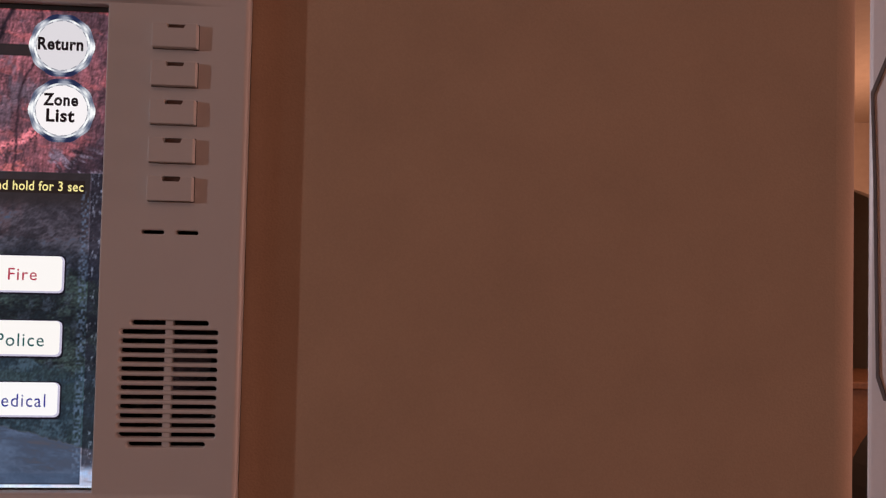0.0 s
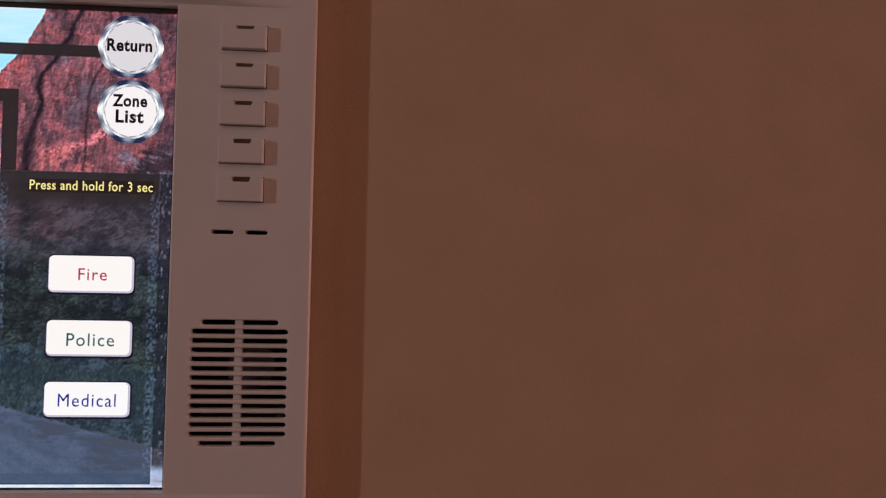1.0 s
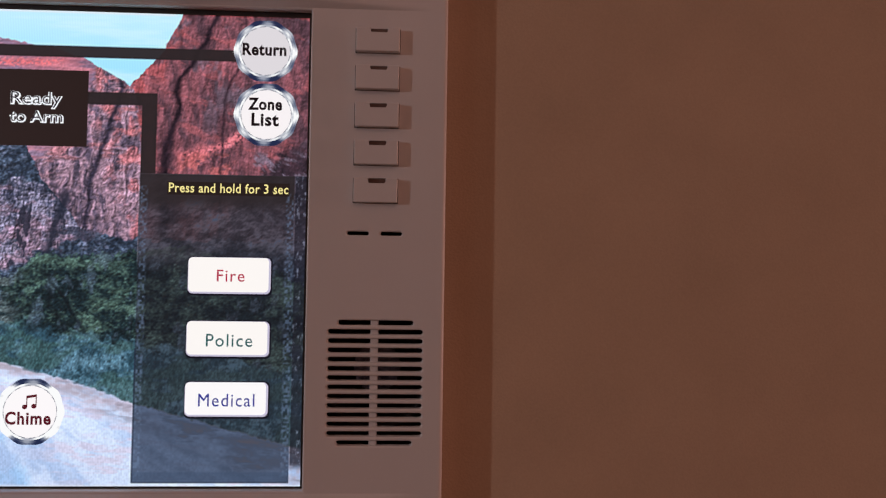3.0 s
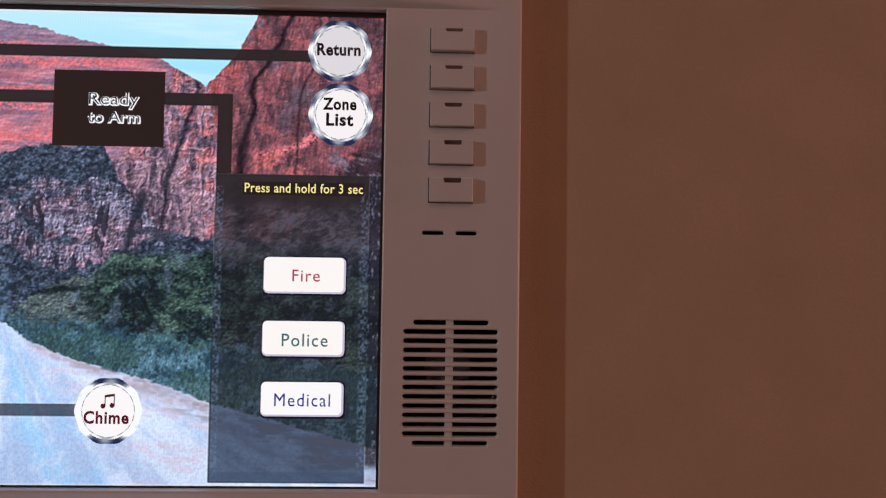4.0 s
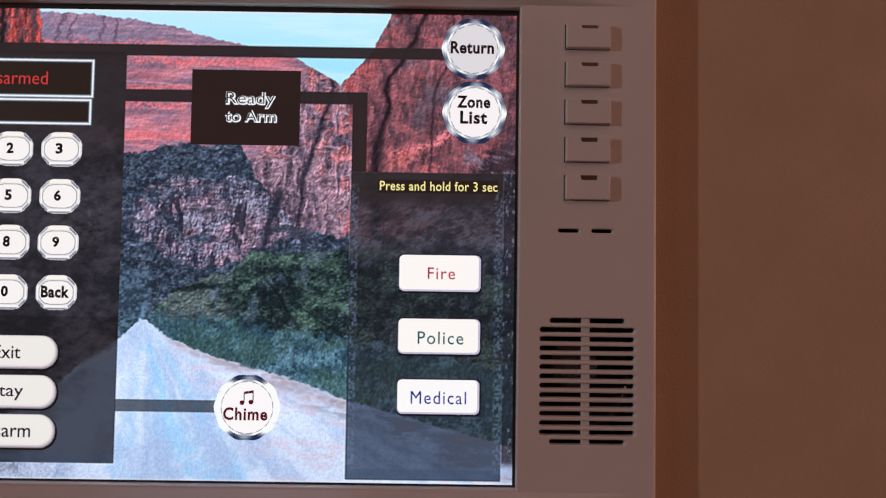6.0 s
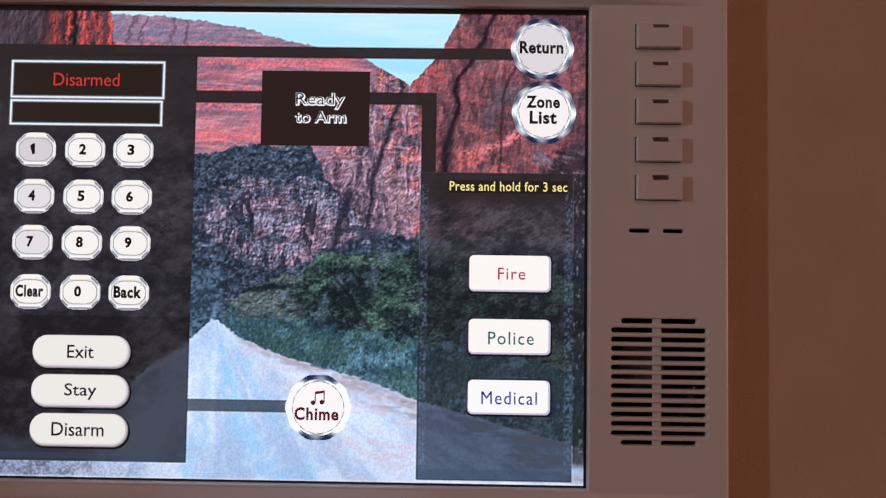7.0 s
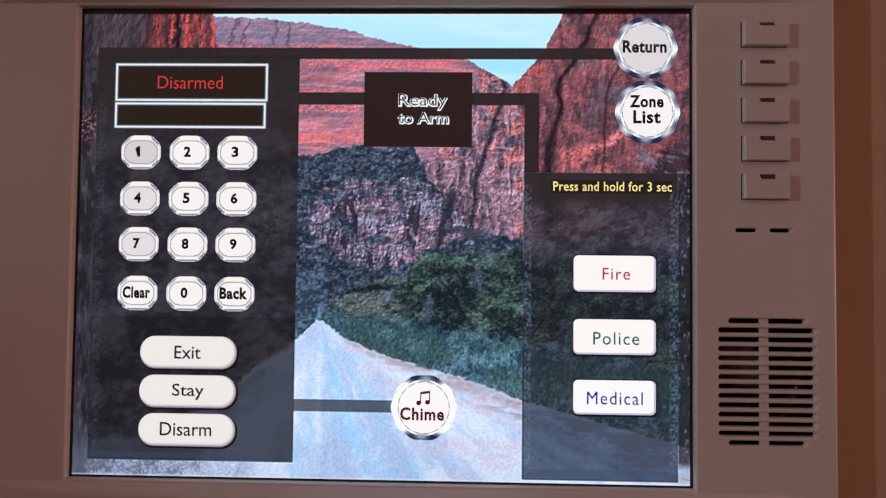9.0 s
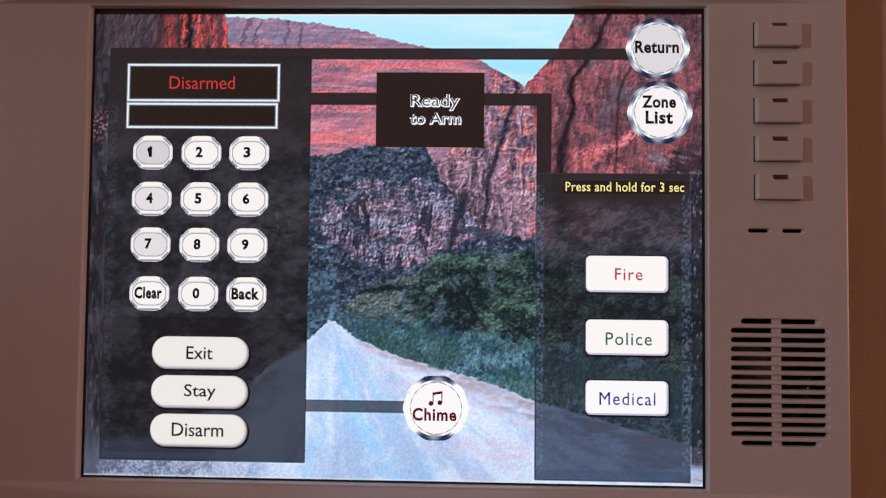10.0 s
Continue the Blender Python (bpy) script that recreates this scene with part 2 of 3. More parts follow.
def build_case():
    bm = bmesh.new()
    xr = [-x for x in edge_steps(XE)][::-1]
    full = xr + spaced(-XE + RND, XE - RND, 120)[1:-1] + edge_steps(XE)
    patch(bm, full, spaced(ZT + LIP, ZE - RND, 36)[:-1] + edge_steps(ZE))
    patch(bm, full, [-z for z in edge_steps(ZE)][::-1] + spaced(-ZE + RND, ZB - LIP, 36)[1:])
    band = [ZB - LIP, ZT + LIP]
    patch(bm, xr + [-XO - LIP], band)
    patch(bm, edge_steps(XE), band)
    # rim back to the wall
    back = WALL_Y - 0.0003
    ring = [(-XE, -ZE), (XE, -ZE), (XE, ZE), (-XE, ZE)]
    k = 0.991
    for (xa, za), (xb, zb) in zip(ring, ring[1:] + ring[:1]):
        bm.faces.new([bm.verts.new(p) for p in ((xa, FACE + RND, za), (xb, FACE + RND, zb), (xb * k, back, zb * k), (xa * k, back, za * k))])
    # rounded lip round the display
    steps = [(LIP * (1 - math.sin(math.pi / 2 * k / 5)), FACE + LIP * (1 - math.cos(math.pi / 2 * k / 5))) for k in range(6)] + [(0, 0.0012)]
    rings = [[bm.verts.new((sx * (XO + d), y, (ZT + d) if sz > 0 else (ZB - d))) for sx, sz in ((-1, -1), (1, -1), (1, 1), (-1, 1))] for d, y in steps]
    for r0, r1 in zip(rings, rings[1:]):
        for k in range(4):
            bm.faces.new((r0[k], r0[(k + 1) % 4], r1[(k + 1) % 4], r1[k]))
    # the key side: flat, cut through by the slots
    outer = loop_edges(bm, [(XO + LIP, ZB - LIP), (XE - RND, ZB - LIP), (XE - RND, ZT + LIP), (XO + LIP, ZT + LIP)], FACE)
    holes = []

    def cut(x0, x1, z, h):
        """A slot with round ends and a softly rounded rim; gives its outline in the face."""
        r = 0.0006
        levels = [(r * (1 - math.sin(a)), FACE + r * (1 - math.cos(a))) for a in (0, math.pi / 6, math.pi / 3, math.pi / 2)] + [(0, FACE + 0.0026)]
        rings = []
        for d, y in levels:
            pts = [(x1 - h + (h + d) * math.cos(radians(a)), z + (h + d) * math.sin(radians(a))) for a in range(-90, 91, 20)]
            pts += [(x0 + h + (h + d) * math.cos(radians(a)), z + (h + d) * math.sin(radians(a))) for a in range(90, 271, 20)]
            rings.append([bm.verts.new((x, y, zz)) for x, zz in pts])
        n = len(rings[0])
        for r0, r1 in zip(rings, rings[1:]):
            for q in range(n):
                bm.faces.new((r0[q], r0[(q + 1) % n], r1[(q + 1) % n], r1[q])).smooth = True
        return [bm.edges.get((rings[0][q], rings[0][(q + 1) % n])) for q in range(n)]
    for x0, x1, z in GRILLE:
        holes += cut(x0, x1, z, 0.00100)
    for x0, x1 in ((0.1394, 0.1480), (0.1526, 0.1611)):
        holes += cut(x0, x1, 0.0065, SLOT_R)
    bmesh.ops.triangle_fill(bm, use_beauty=True, edges=outer + holes)
    bmesh.ops.recalc_face_normals(bm, faces=bm.faces[:])
    case = part("case", bm, M_CASE, panel)
    return case


case = build_case()


def build_behind_case():
    # Added tray: its black walls block the display's light so the slots stay dark.
    bm = bmesh.new()
    box(bm, (0.1265, 0.0345, -0.094), (0.1765, 0.036, 0.094))
    box(bm, (0.1265, FACE + 0.001, -0.094), (0.1275, 0.0345, 0.094))
    box(bm, (0.1755, FACE + 0.001, -0.094), (0.1765, 0.0345, 0.094))
    box(bm, (0.1275, FACE + 0.001, 0.093), (0.1755, 0.0345, 0.094))
    box(bm, (0.1275, FACE + 0.001, -0.094), (0.1755, 0.0345, -0.093))
    part("back_plate", bm, M_DARK, panel, "added black inner tray that keeps display light out of the slots")
    # upright bar behind the grille's ribs
    part("grille_bar", box(bmesh.new(), (0.1493, FACE + 0.0012, -0.0775), (0.1524, FACE + 0.0032, -0.0270), 0.0003), M_CASE, panel)
    # speaker: a shallow dished cone with a rim
    bm = bmesh.new()
    n, prof = 40, [(0.023, 0.0), (0.0215, -0.001), (0.020, 0.0005), (0.0175, 0.0125), (0.0004, 0.0127)]
    rings = [[bm.verts.new((0.1508 + r * math.cos(2 * math.pi * k / n), 0.012 + d, -0.0523 + r * math.sin(2 * math.pi * k / n))) for k in range(n)] for r, d in prof]
    for r0, r1 in zip(rings, rings[1:]):
        for k in range(n):
            bm.faces.new((r0[k], r0[(k + 1) % n], r1[(k + 1) % n], r1[k]))
    part("speaker", bm, M_CONE, panel, "black paper speaker cone behind the grille", smooth=True)
    # added shiny shallow dish, tipped up a little to place the speaker's glint
    bm = bmesh.new()
    rings = []
    for r in (0.0100, 0.0086, 0.0070, 0.0052, 0.0034, 0.0016, 0.0003):
        spin = [(r * math.cos(2 * math.pi * k / n), r * math.sin(2 * math.pi * k / n)) for k in range(n)]
        rings.append([bm.verts.new((0.1508 + u, 0.0200 - r * r / 0.072 + 0.28 * v, -0.0495 + v)) for u, v in spin])
    for r0, r1 in zip(rings, rings[1:]):
        for k in range(n):
            bm.faces.new((r0[k], r0[(k + 1) % n], r1[(k + 1) % n], r1[k]))
    part("glint_dish", bm, M_DISH, panel, "added dull silver dish that catches the bluish glint in the speaker", smooth=True)
    # black surround of the display
    bm = bmesh.new()
    x, t, b = 0.1225, 0.0930, -0.0934
    out = [(-XO - 0.002, ZB - 0.002), (XO + 0.002, ZB - 0.002), (XO + 0.002, ZT + 0.002), (-XO - 0.002, ZT + 0.002)]
    inn = [(-x, b), (x, b), (x, t), (-x, t)]
    rings = [[bm.verts.new((px, y, pz)) for px, pz in pts] for pts, y in ((out, 0.0011), (out, 0.0001), (inn, 0.0001), (inn, 0.0011))]
    for r0, r1 in zip(rings, rings[1:] + rings[:1]):
        for q in range(4):
            bm.faces.new((r0[q], r0[(q + 1) % 4], r1[(q + 1) % 4], r1[q]))
    bmesh.ops.recalc_face_normals(bm, faces=bm.faces[:])
    part("display_gasket", bm, M_DARK, panel, "black gasket round the display")


build_behind_case()


def build_key(z):
    """A raised rectangular key with a notch for its smoked lens at the top."""
    x0, x1 = KEY_X
    zt, zb, nd = z + 0.0050, z - 0.0046, 0.0025
    n0, n1 = 0.1475, 0.1545
    pts = [(x0, zb), (x1, zb), (x1, zt), (n1, zt), (n1, zt - nd), (n0, zt - nd), (n0, zt), (x0, zt)]
    bm = bmesh.new()
    front = [bm.verts.new((x, FACE - 0.0026, zz)) for x, zz in pts]
    face = bm.faces.new(front)
    back = [bm.verts.new((x, FACE + 0.0005, zz)) for x, zz in pts]
    for k in range(8):
        bm.faces.new((front[k], back[k], back[(k + 1) % 8], front[(k + 1) % 8]))
    edges = list(face.edges) + [bm.edges.get((front[k], back[k])) for k in (0, 1, 2, 7)]
    bmesh.ops.bevel(bm, geom=edges, offset=0.00045, segments=3, affect="EDGES", profile=0.6)
    bmesh.ops.recalc_face_normals(bm, faces=bm.faces[:])
    key = part("key", bm, M_CASE, panel)
    part("lens", box(bmesh.new(), (n0 + 0.0002, FACE - 0.0006, zt - nd + 0.0001), (n1 - 0.0002, FACE + 0.0004, zt - 0.0001), 0.0001, 1), M_LED, key, "smoked indicator lens")
    # black slab under the key: its rim stands for the shade in the hairline gap
    bm = bmesh.new()
    box(bm, (x0 - 0.00042, FACE - 0.0001, zb - 0.00020), (x1 + 0.00024, FACE + 0.0002, zt + 0.00022))
    part("gap", bm, M_DARK, key, "black slab whose rim stands for the shaded gap round the key")


for z in KEY_Z:
    build_key(z)

# ---- the picture on the display ----
MM = 0.001
table = np.random.RandomState(7).rand(512, 512)


def value_noise(x, z, sx, sz, seed):
    """Smooth random values with cells of sx by sz millimetres."""
    x, z = x / sx + 37.3 * seed, z / sz + 91.7 * seed
    xi, zi = np.floor(x).astype(int), np.floor(z).astype(int)
    fx, fz = x - xi, z - zi
    fx, fz = fx * fx * (3 - 2 * fx), fz * fz * (3 - 2 * fz)
    a, b = table[xi % 512, zi % 512], table[(xi + 1) % 512, zi % 512]
    c, d = table[xi % 512, (zi + 1) % 512], table[(xi + 1) % 512, (zi + 1) % 512]
    return (a * (1 - fx) + b * fx) * (1 - fz) + (c * (1 - fx) + d * fx) * fz


def cloudy(x, z, sx, sz, seed, octaves=4):
    total, weight, amp = 0, 0, 1.0
    for k in range(octaves):
        total = total + amp * value_noise(x, z, sx / 2 ** k, sz / 2 ** k, seed + 3 * k)
        weight += amp
        amp *= 0.6
    return total / weight


def relief(x, z, sx, sz, seed, octaves=6, rough=0.75, lean=0.7):
    """Light and shade on an uneven face lit from above, about -2 to 2."""
    h, amp = 0, 1.0
    for k in range(octaves):
        h = h + amp * value_noise(x, z, sx / 1.9 ** k, sz / 1.9 ** k, seed + 5 * k)
        amp *= rough / 1.35
    dz, dx = np.gradient(h)
    d = lean * dx - dz
    return np.clip(d / (d.std() + 1e-9), -2.2, 2.2)


def soft(v, lo, hi):
    t = np.clip((v - lo) / (hi - lo), 0, 1)
    return t * t * (3 - 2 * t)


def blend(base, rgb, mask):
    return base + (np.array(rgb, float) - base) * mask[..., None]


def fade(c0, c1, t):
    return np.array(c0, float) + (np.array(c1, float) - np.array(c0, float)) * t[..., None]


def line(x, pts):
    return np.interp(x, [p[0] for p in pts], [p[1] for p in pts])


def near_line(x, z, pts, width):
    """1 on a line that runs down the picture, given as (z, x) from bottom to top."""
    return np.exp(-((x - line(z, pts)) / width) ** 2)


def paint(x, z):
    """A desert canyon with a gravel road, in 0 to 255, over millimetres from the display's middle."""
    wob = cloudy(x, z, 5, 5, 1) - 0.5
    fine = value_noise(x, z, 0.7, 0.7, 2)
    grit = value_noise(x, z, 1.3, 1.3, 5)
    # sky
    c = fade((168, 220, 234), (196, 228, 236), soft(z, 70, 93))
    c = blend(c, (214, 234, 238), 0.6 * soft(cloudy(x, z, 40, 6, 4), 0.5, 0.75))
    # far mesa: thin beds, grey weathered patches, some ledges lit red
    beds = cloudy(x + 8 * wob, z + 0.06 * x + 1.5 * wob, 60, 1.7, 8, 3)
    patchy = cloudy(x, z, 18, 8, 12)
    mesa = fade((136, 98, 110), (200, 132, 138), soft(0.5 * beds + 0.5 * patchy, 0.36, 0.64))
    mesa = blend(mesa, (132, 110, 126), 0.75 * soft(cloudy(x, z, 17, 6, 14), 0.44, 0.6))
    mesa = blend(mesa, (218, 112, 112), 0.48 * soft(cloudy(x, z, 24, 4.5, 40), 0.46, 0.66) * soft(82 - z, 0, 8))
    for level, thick, x_end in ((42.2, 2.3, 4), (62.0, 0.9, 2), (54.5, 1.7, -8), (79.6, 0.7, -16), (72.5, 1.3, 28)):
        mesa = blend(mesa, (240, 108, 104), 0.8 * np.exp(-((z - level - 4 * wob) / thick) ** 2) * soft(x_end - x, -3, 6) * soft(fine + 0.6 * patchy, 0.3, 0.9))
    mesa = blend(mesa, (142, 122, 138), 0.5 * soft(z - 2 * wob, 79, 84))
    for at in (-60, -55.5, -43.5, -37.5):
        mesa = blend(mesa, (78, 56, 66), 0.55 * np.exp(-((x - at - 0.12 * (z - 85) - 7 * wob) / 0.7) ** 2) * soft(z, 76, 82))
    mesa = mesa * (1 + 0.04 * relief(x, z, 9, 1.8, 141)[..., None] + 0.035 * relief(x, z, 2.4, 2.2, 142, 4)[..., None]) * (0.93 + 0.14 * fine[..., None])
    skyline = line(x, [(-125, 93), (-71, 92), (-45, 91), (-32, 89.5), (-13, 86), (-2, 83), (14, 79.5), (23, 78), (35, 74), (42, 70), (47, 67), (52, 64), (70, 60)])
    hill = soft(skyline + 1.6 * wob + 0.8 * (grit - 0.5) - z, -0.35, 0.35)
    c = c + (mesa - c) * hill[..., None]
    # pale cliff beyond the notice, upright cracks
    tall = cloudy(x + 3 * wob, z, 2.2, 12, 21)
    cliff = fade((80, 65, 75), (164, 122, 128), soft(0.6 * tall + 0.25 * grit + 0.15 * cloudy(x, z, 12, 12, 22), 0.3, 0.64))
    cliff = blend(cliff, (212, 112, 108), 0.7 * soft(cloudy(x, z, 5, 6, 23), 0.46, 0.7) * soft(x + 0.3 * z, 46, 62))
    cliff = blend(cliff, (214, 116, 110), 0.5 * soft(cloudy(x, z, 9, 3, 24), 0.52, 0.7) * soft(z, 20, 40))
    cliff = blend(cliff, (40, 34, 44), 0.9 * near_line(x + 2.5 * wob, z, [(5, 36), (25, 38.5), (36, 41), (44, 44), (62, 49)], 1.0 + 0.35 * (cloudy(x, z, 3, 6, 25) - 0.3)))
    cliff = cliff * (1 + 0.13 * relief(x + 5 * wob, z, 1.8, 9, 145, 4, 0.8, 1.6)[..., None] + 0.11 * relief(x, z + 6 * wob, 6, 2.4, 146, 5, 0.8, 0.3)[..., None]).clip(0.25) * (0.88 + 0.24 * fine[..., None])
    right = soft(x - line(z, [(-10, 30), (20, 22), (31, 15), (36, 20), (45, 32), (66, 38)]) + 5 * wob, -0.8, 0.8) * soft(skyline + 1.6 * wob - z, -0.35, 0.35)
    c = c + (cliff - c) * right[..., None]
    # dark red cliff nearer by
    veins = cloudy(x + 4 * wob + 0.15 * z, z, 2.6, 15, 31)
    broad = cloudy(x, z, 14, 14, 32)
    red = fade((84, 54, 58), (144, 80, 82), soft(0.5 * veins + 0.5 * broad, 0.36, 0.64))
    red = blend(red, (200, 94, 90), 0.42 * soft(cloudy(x, z + 0.3 * x, 10, 4, 35), 0.53, 0.72))
    red = blend(red, (104, 82, 88), 0.8 * soft(cloudy(x, z, 7, 12, 37), 0.52, 0.68) * soft(z + 0.3 * (x - 90), 34, 60))
    red = blend(red, (234, 118, 116), 0.9 * np.exp(-((z - line(x, [(70, 35), (78, 38), (88, 40), (93, 43), (100, 44)]) - 6 * wob) / 2.0) ** 2) * soft(x, 70, 75) * soft(101 - x, 0, 5) * soft(fine + grit, 0.25, 1.0))
    red = blend(red, (214, 104, 94), 0.6 * soft(x - 70, 0, 4) * soft(96 - x, 0, 5) * soft(39 - z, 0, 3) * soft(cloudy(x, z, 4, 4, 38), 0.42, 0.6))
    red = blend(red, (216, 92, 86), 0.5 * soft(line(z, [(60, 64), (70, 68), (80, 71), (93, 77)]) - x + 6 * wob, 0, 3) * soft(cloudy(x, z, 5, 6, 39), 0.44, 0.62))
    red = blend(red, (30, 20, 26), 0.92 * near_line(x + 2.5 * wob, z, [(30, 67), (40, 67.5), (48, 69.5), (56, 72), (62, 70.5), (67, 71.5), (73, 76.5), (84, 82), (93, 86)], 1.2 + 0.14 * (52 - np.clip(z, 36, 52)) * cloudy(x, z, 5, 4, 41)))
    red = blend(red, (44, 28, 34), 0.6 * near_line(x + 2 * wob, z, [(48, 89), (60, 90), (74, 95), (84, 97)], 0.6))
    red = blend(red, (40, 32, 38), 0.75 * soft(x - 100 - 0.8 * (z - 25) + 14 * wob, 0, 5) * soft(46 - z, 0, 8))
    red = blend(red, (132, 112, 120), 0.7 * soft(x - 101 + 8 * wob, 0, 3) * soft(40 - z, 0, 4) * soft(cloudy(x + z, z, 3, 4, 36), 0.45, 0.65))
    red = red * (1 + 0.09 * relief(x, z, 3, 9, 149)[..., None] + 0.06 * relief(x, z + 7 * wob, 9, 2.5, 150, 5, 0.8, 0.3)[..., None]).clip(0.3) * (0.9 + 0.2 * fine[..., None])
    edge = line(z, [(-10, 60), (30, 59), (60, 55), (64, 52), (69, 57.5), (73, 61), (78, 65), (85, 68.5), (94, 73)])
    c = c + (red - c) * soft(x - edge + 2.2 * wob + 0.8 * (grit - 0.5), -0.4, 0.4)[..., None]
    # near rock in the upper corner, its pillars lit red
    rock = fade((46, 38, 42), (78, 60, 64), soft(cloudy(x, z, 5, 12, 51), 0.3, 0.7))
    rock = blend(rock, (104, 46, 46), 0.75 * soft(x, -100, -95) * soft(cloudy(x, z, 4, 14, 52), 0.32, 0.6))
    for at, wide, much in ((-92.5, 2.2, 0.45), (-86.2, 0.9, 0.95), (-79.5, 1.8, 0.8), (-74.5, 1.6, 0.6), (-69.8, 0.9, 0.95)):
        rock = blend(rock, (226, 80, 70), much * np.exp(-((x - at - 7 * wob + 0.12 * (z - 85) * (at > -80)) / wide) ** 2) * soft(grit + fine, 0.35, 1.0))
    rock = blend(rock, (24, 16, 20), 0.85 * np.exp(-((x + 83.6 - 4 * wob) / 0.9) ** 2))
    rock = rock * (1 + 0.14 * relief(x + 3 * wob, z, 2.4, 8, 55, 5)[..., None])
    corner = soft(-68.2 - x + 5 * wob + 0.16 * (82 - z), -0.5, 0.5)
    c = c + (rock - c) * corner[..., None]
    # scrub on the slope, with the blocky cliff breaking through it
    spots = value_noise(x, z, 1.5, 1.5, 61)
    scrub = fade((36, 43, 53), (76, 84, 96), soft(0.45 * spots + 0.3 * fine + 0.25 * cloudy(x, z, 9, 4, 62), 0.3, 0.8))
    scrub = blend(scrub, (124, 120, 134), 0.55 * soft(cloudy(x, z, 6, 2.5, 63), 0.54, 0.68) * soft(grit, 0.3, 0.8))
    scrub = scrub * (1 + 0.13 * relief(x, z, 3, 2.5, 153)[..., None]).clip(0.25) * (0.74 + 0.52 * value_noise(x, z, 0.7, 0.6, 64)[..., None])
    slope = line(x, [(-125, 60), (-33, 35.5), (-22, 37), (-8, 40), (1, 38), (12, 41), (19, 27), (28, 16), (36, 6), (47, 4), (60, 3)])
    c = c + (scrub - c) * soft(slope + 5 * wob + (grit - 0.5) - z, -0.5, 0.5)[..., None]
    cols = cloudy(x + 2 * wob, z, 2.4, 6, 71)
    tiers = cloudy(x, z + 2 * wob, 8, 1.7, 72)
    block = fade((58, 57, 70), (142, 127, 139), soft(0.45 * cols + 0.3 * tiers + 0.25 * fine, 0.34, 0.64))
    block = blend(block, (176, 112, 116), 0.38 * soft(cloudy(x, z, 8, 5, 73) + 0.004 * (8 - z), 0.48, 0.66))
    wx, wz = x + 4 * wob, z + 4 * (cloudy(x, z, 6, 6, 165) - 0.5)
    lit_rock = 0.45 * relief(x, z, 2.6, 3.6, 157, 5, 0.9, 0.9) + 0.55 * relief(wx, wz, 1.5, 6, 159, 4, 0.8, 1.6) + 0.45 * relief(wx, wz, 6, 1.5, 158, 4, 0.8, 0.3)
    block = block * (1 + 0.27 * lit_rock[..., None]).clip(0.2)
    block = blend(block, (32, 32, 42), 0.8 * soft(cloudy(x + 2 * wob, z, 3.2, 9, 161), 0.40, 0.31))
    block = blend(block, (40, 42, 52), 0.55 * soft(cloudy(x, z + wob, 10, 2.6, 163), 0.38, 0.30))
    out = soft(line(x, [(-34, 12), (-24, 20), (-10, 27), (8, 25), (20, 24), (30, 13), (38, 5), (56, 2)]) + 9 * wob - z, -0.8, 0.8)
    out = out * soft(z - line(x, [(-34, 6), (-21, -2), (-10, -9), (6, -10), (20, -4), (35, 2), (57, 8)]) - 9 * wob, -0.8, 1.5)
    out = out * soft(cloudy(x, z, 7, 6, 81) + 0.004 * (x + 10) + 0.10, 0.34, 0.56) * soft(x + 34 + 12 * wob, 0, 8) * soft(59 - x, 0, 3)
    out = out * (0.75 + 0.25 * soft(spots, 0.2, 0.5))
    c = c + (block - c) * out[..., None]
    c = blend(c, (30, 32, 42), 0.85 * near_line(x + 3 * wob, z, [(-6, 21.5), (5, 24.8), (17, 28), (25, 30)], 1.9) * soft(z, -8, 0) * soft(22 - z, 0, 4))
    # trees and bushes
    leaf = value_noise(x, z, 1.0, 0.8, 91)
    clump = cloudy(x, z, 8, 5, 93, 5)
    crown = cloudy(x + 3 * wob, z, 13, 8, 94, 3)
    tree = fade((22, 33, 35), (76, 95, 80), soft(0.16 * leaf + 0.46 * clump + 0.38 * crown, 0.38, 0.66))
    tree = blend(tree, (104, 110, 104), 0.75 * soft(cloudy(x, z, 9, 4, 95), 0.36, 0.62) * soft(16 - x, 0, 10))
    tree = blend(tree, (92, 102, 112), 0.5 * soft(cloudy(x, z, 5, 8, 97), 0.55, 0.7))
    tree = tree * (1 + 0.12 * relief(x, z, 4, 3, 171, 5, 0.9)[..., None]).clip(0.2) * (0.76 + 0.48 * value_noise(x, z, 0.7, 0.6, 92)[..., None])
    tops = line(x, [(-125, 0), (-33, -30), (-21, -27), (-12, -19), (0, -14), (10, -11), (15, -6), (24, -3.5), (40, -3), (57, -2), (75, 2), (100, -6), (125, -14)])
    c = c + (tree - c) * (soft(tops + 6 * wob + (leaf - 0.5) * 2 - z, -0.7, 0.9) * soft(x + 24 + 5 * wob, -1, 2))[..., None]
    for trunk in ([(-38, 40), (-28, 34), (-18, 27), (-8, 20)], [(-36, 30), (-24, 25), (-14, 22)]):
        c = blend(c, (13, 18, 21), 0.6 * near_line(x + 5 * wob, z, trunk, 1.1) * soft(z, trunk[0][0], trunk[0][0] + 4) * soft(trunk[-1][0] - z, 0, 3))
    bush = fade((46, 72, 80), (96, 128, 138), soft(0.16 * leaf + 0.2 * grit + 0.6 * clump, 0.34, 0.66))
    bush = blend(bush, (62, 88, 78), 0.6 * soft(cloudy(x, z, 14, 6, 98), 0.46, 0.64))
    bush = bush * (1 + 0.08 * relief(x, z, 2.4, 4, 175, 5, 0.9)[..., None]).clip(0.3) * (0.80 + 0.40 * value_noise(x, z, 0.6, 0.9, 96)[..., None])
    low = line(x, [(-125, -34), (-23, -29), (-12, -27), (2, -28), (25, -33), (57, -38), (125, -50)])
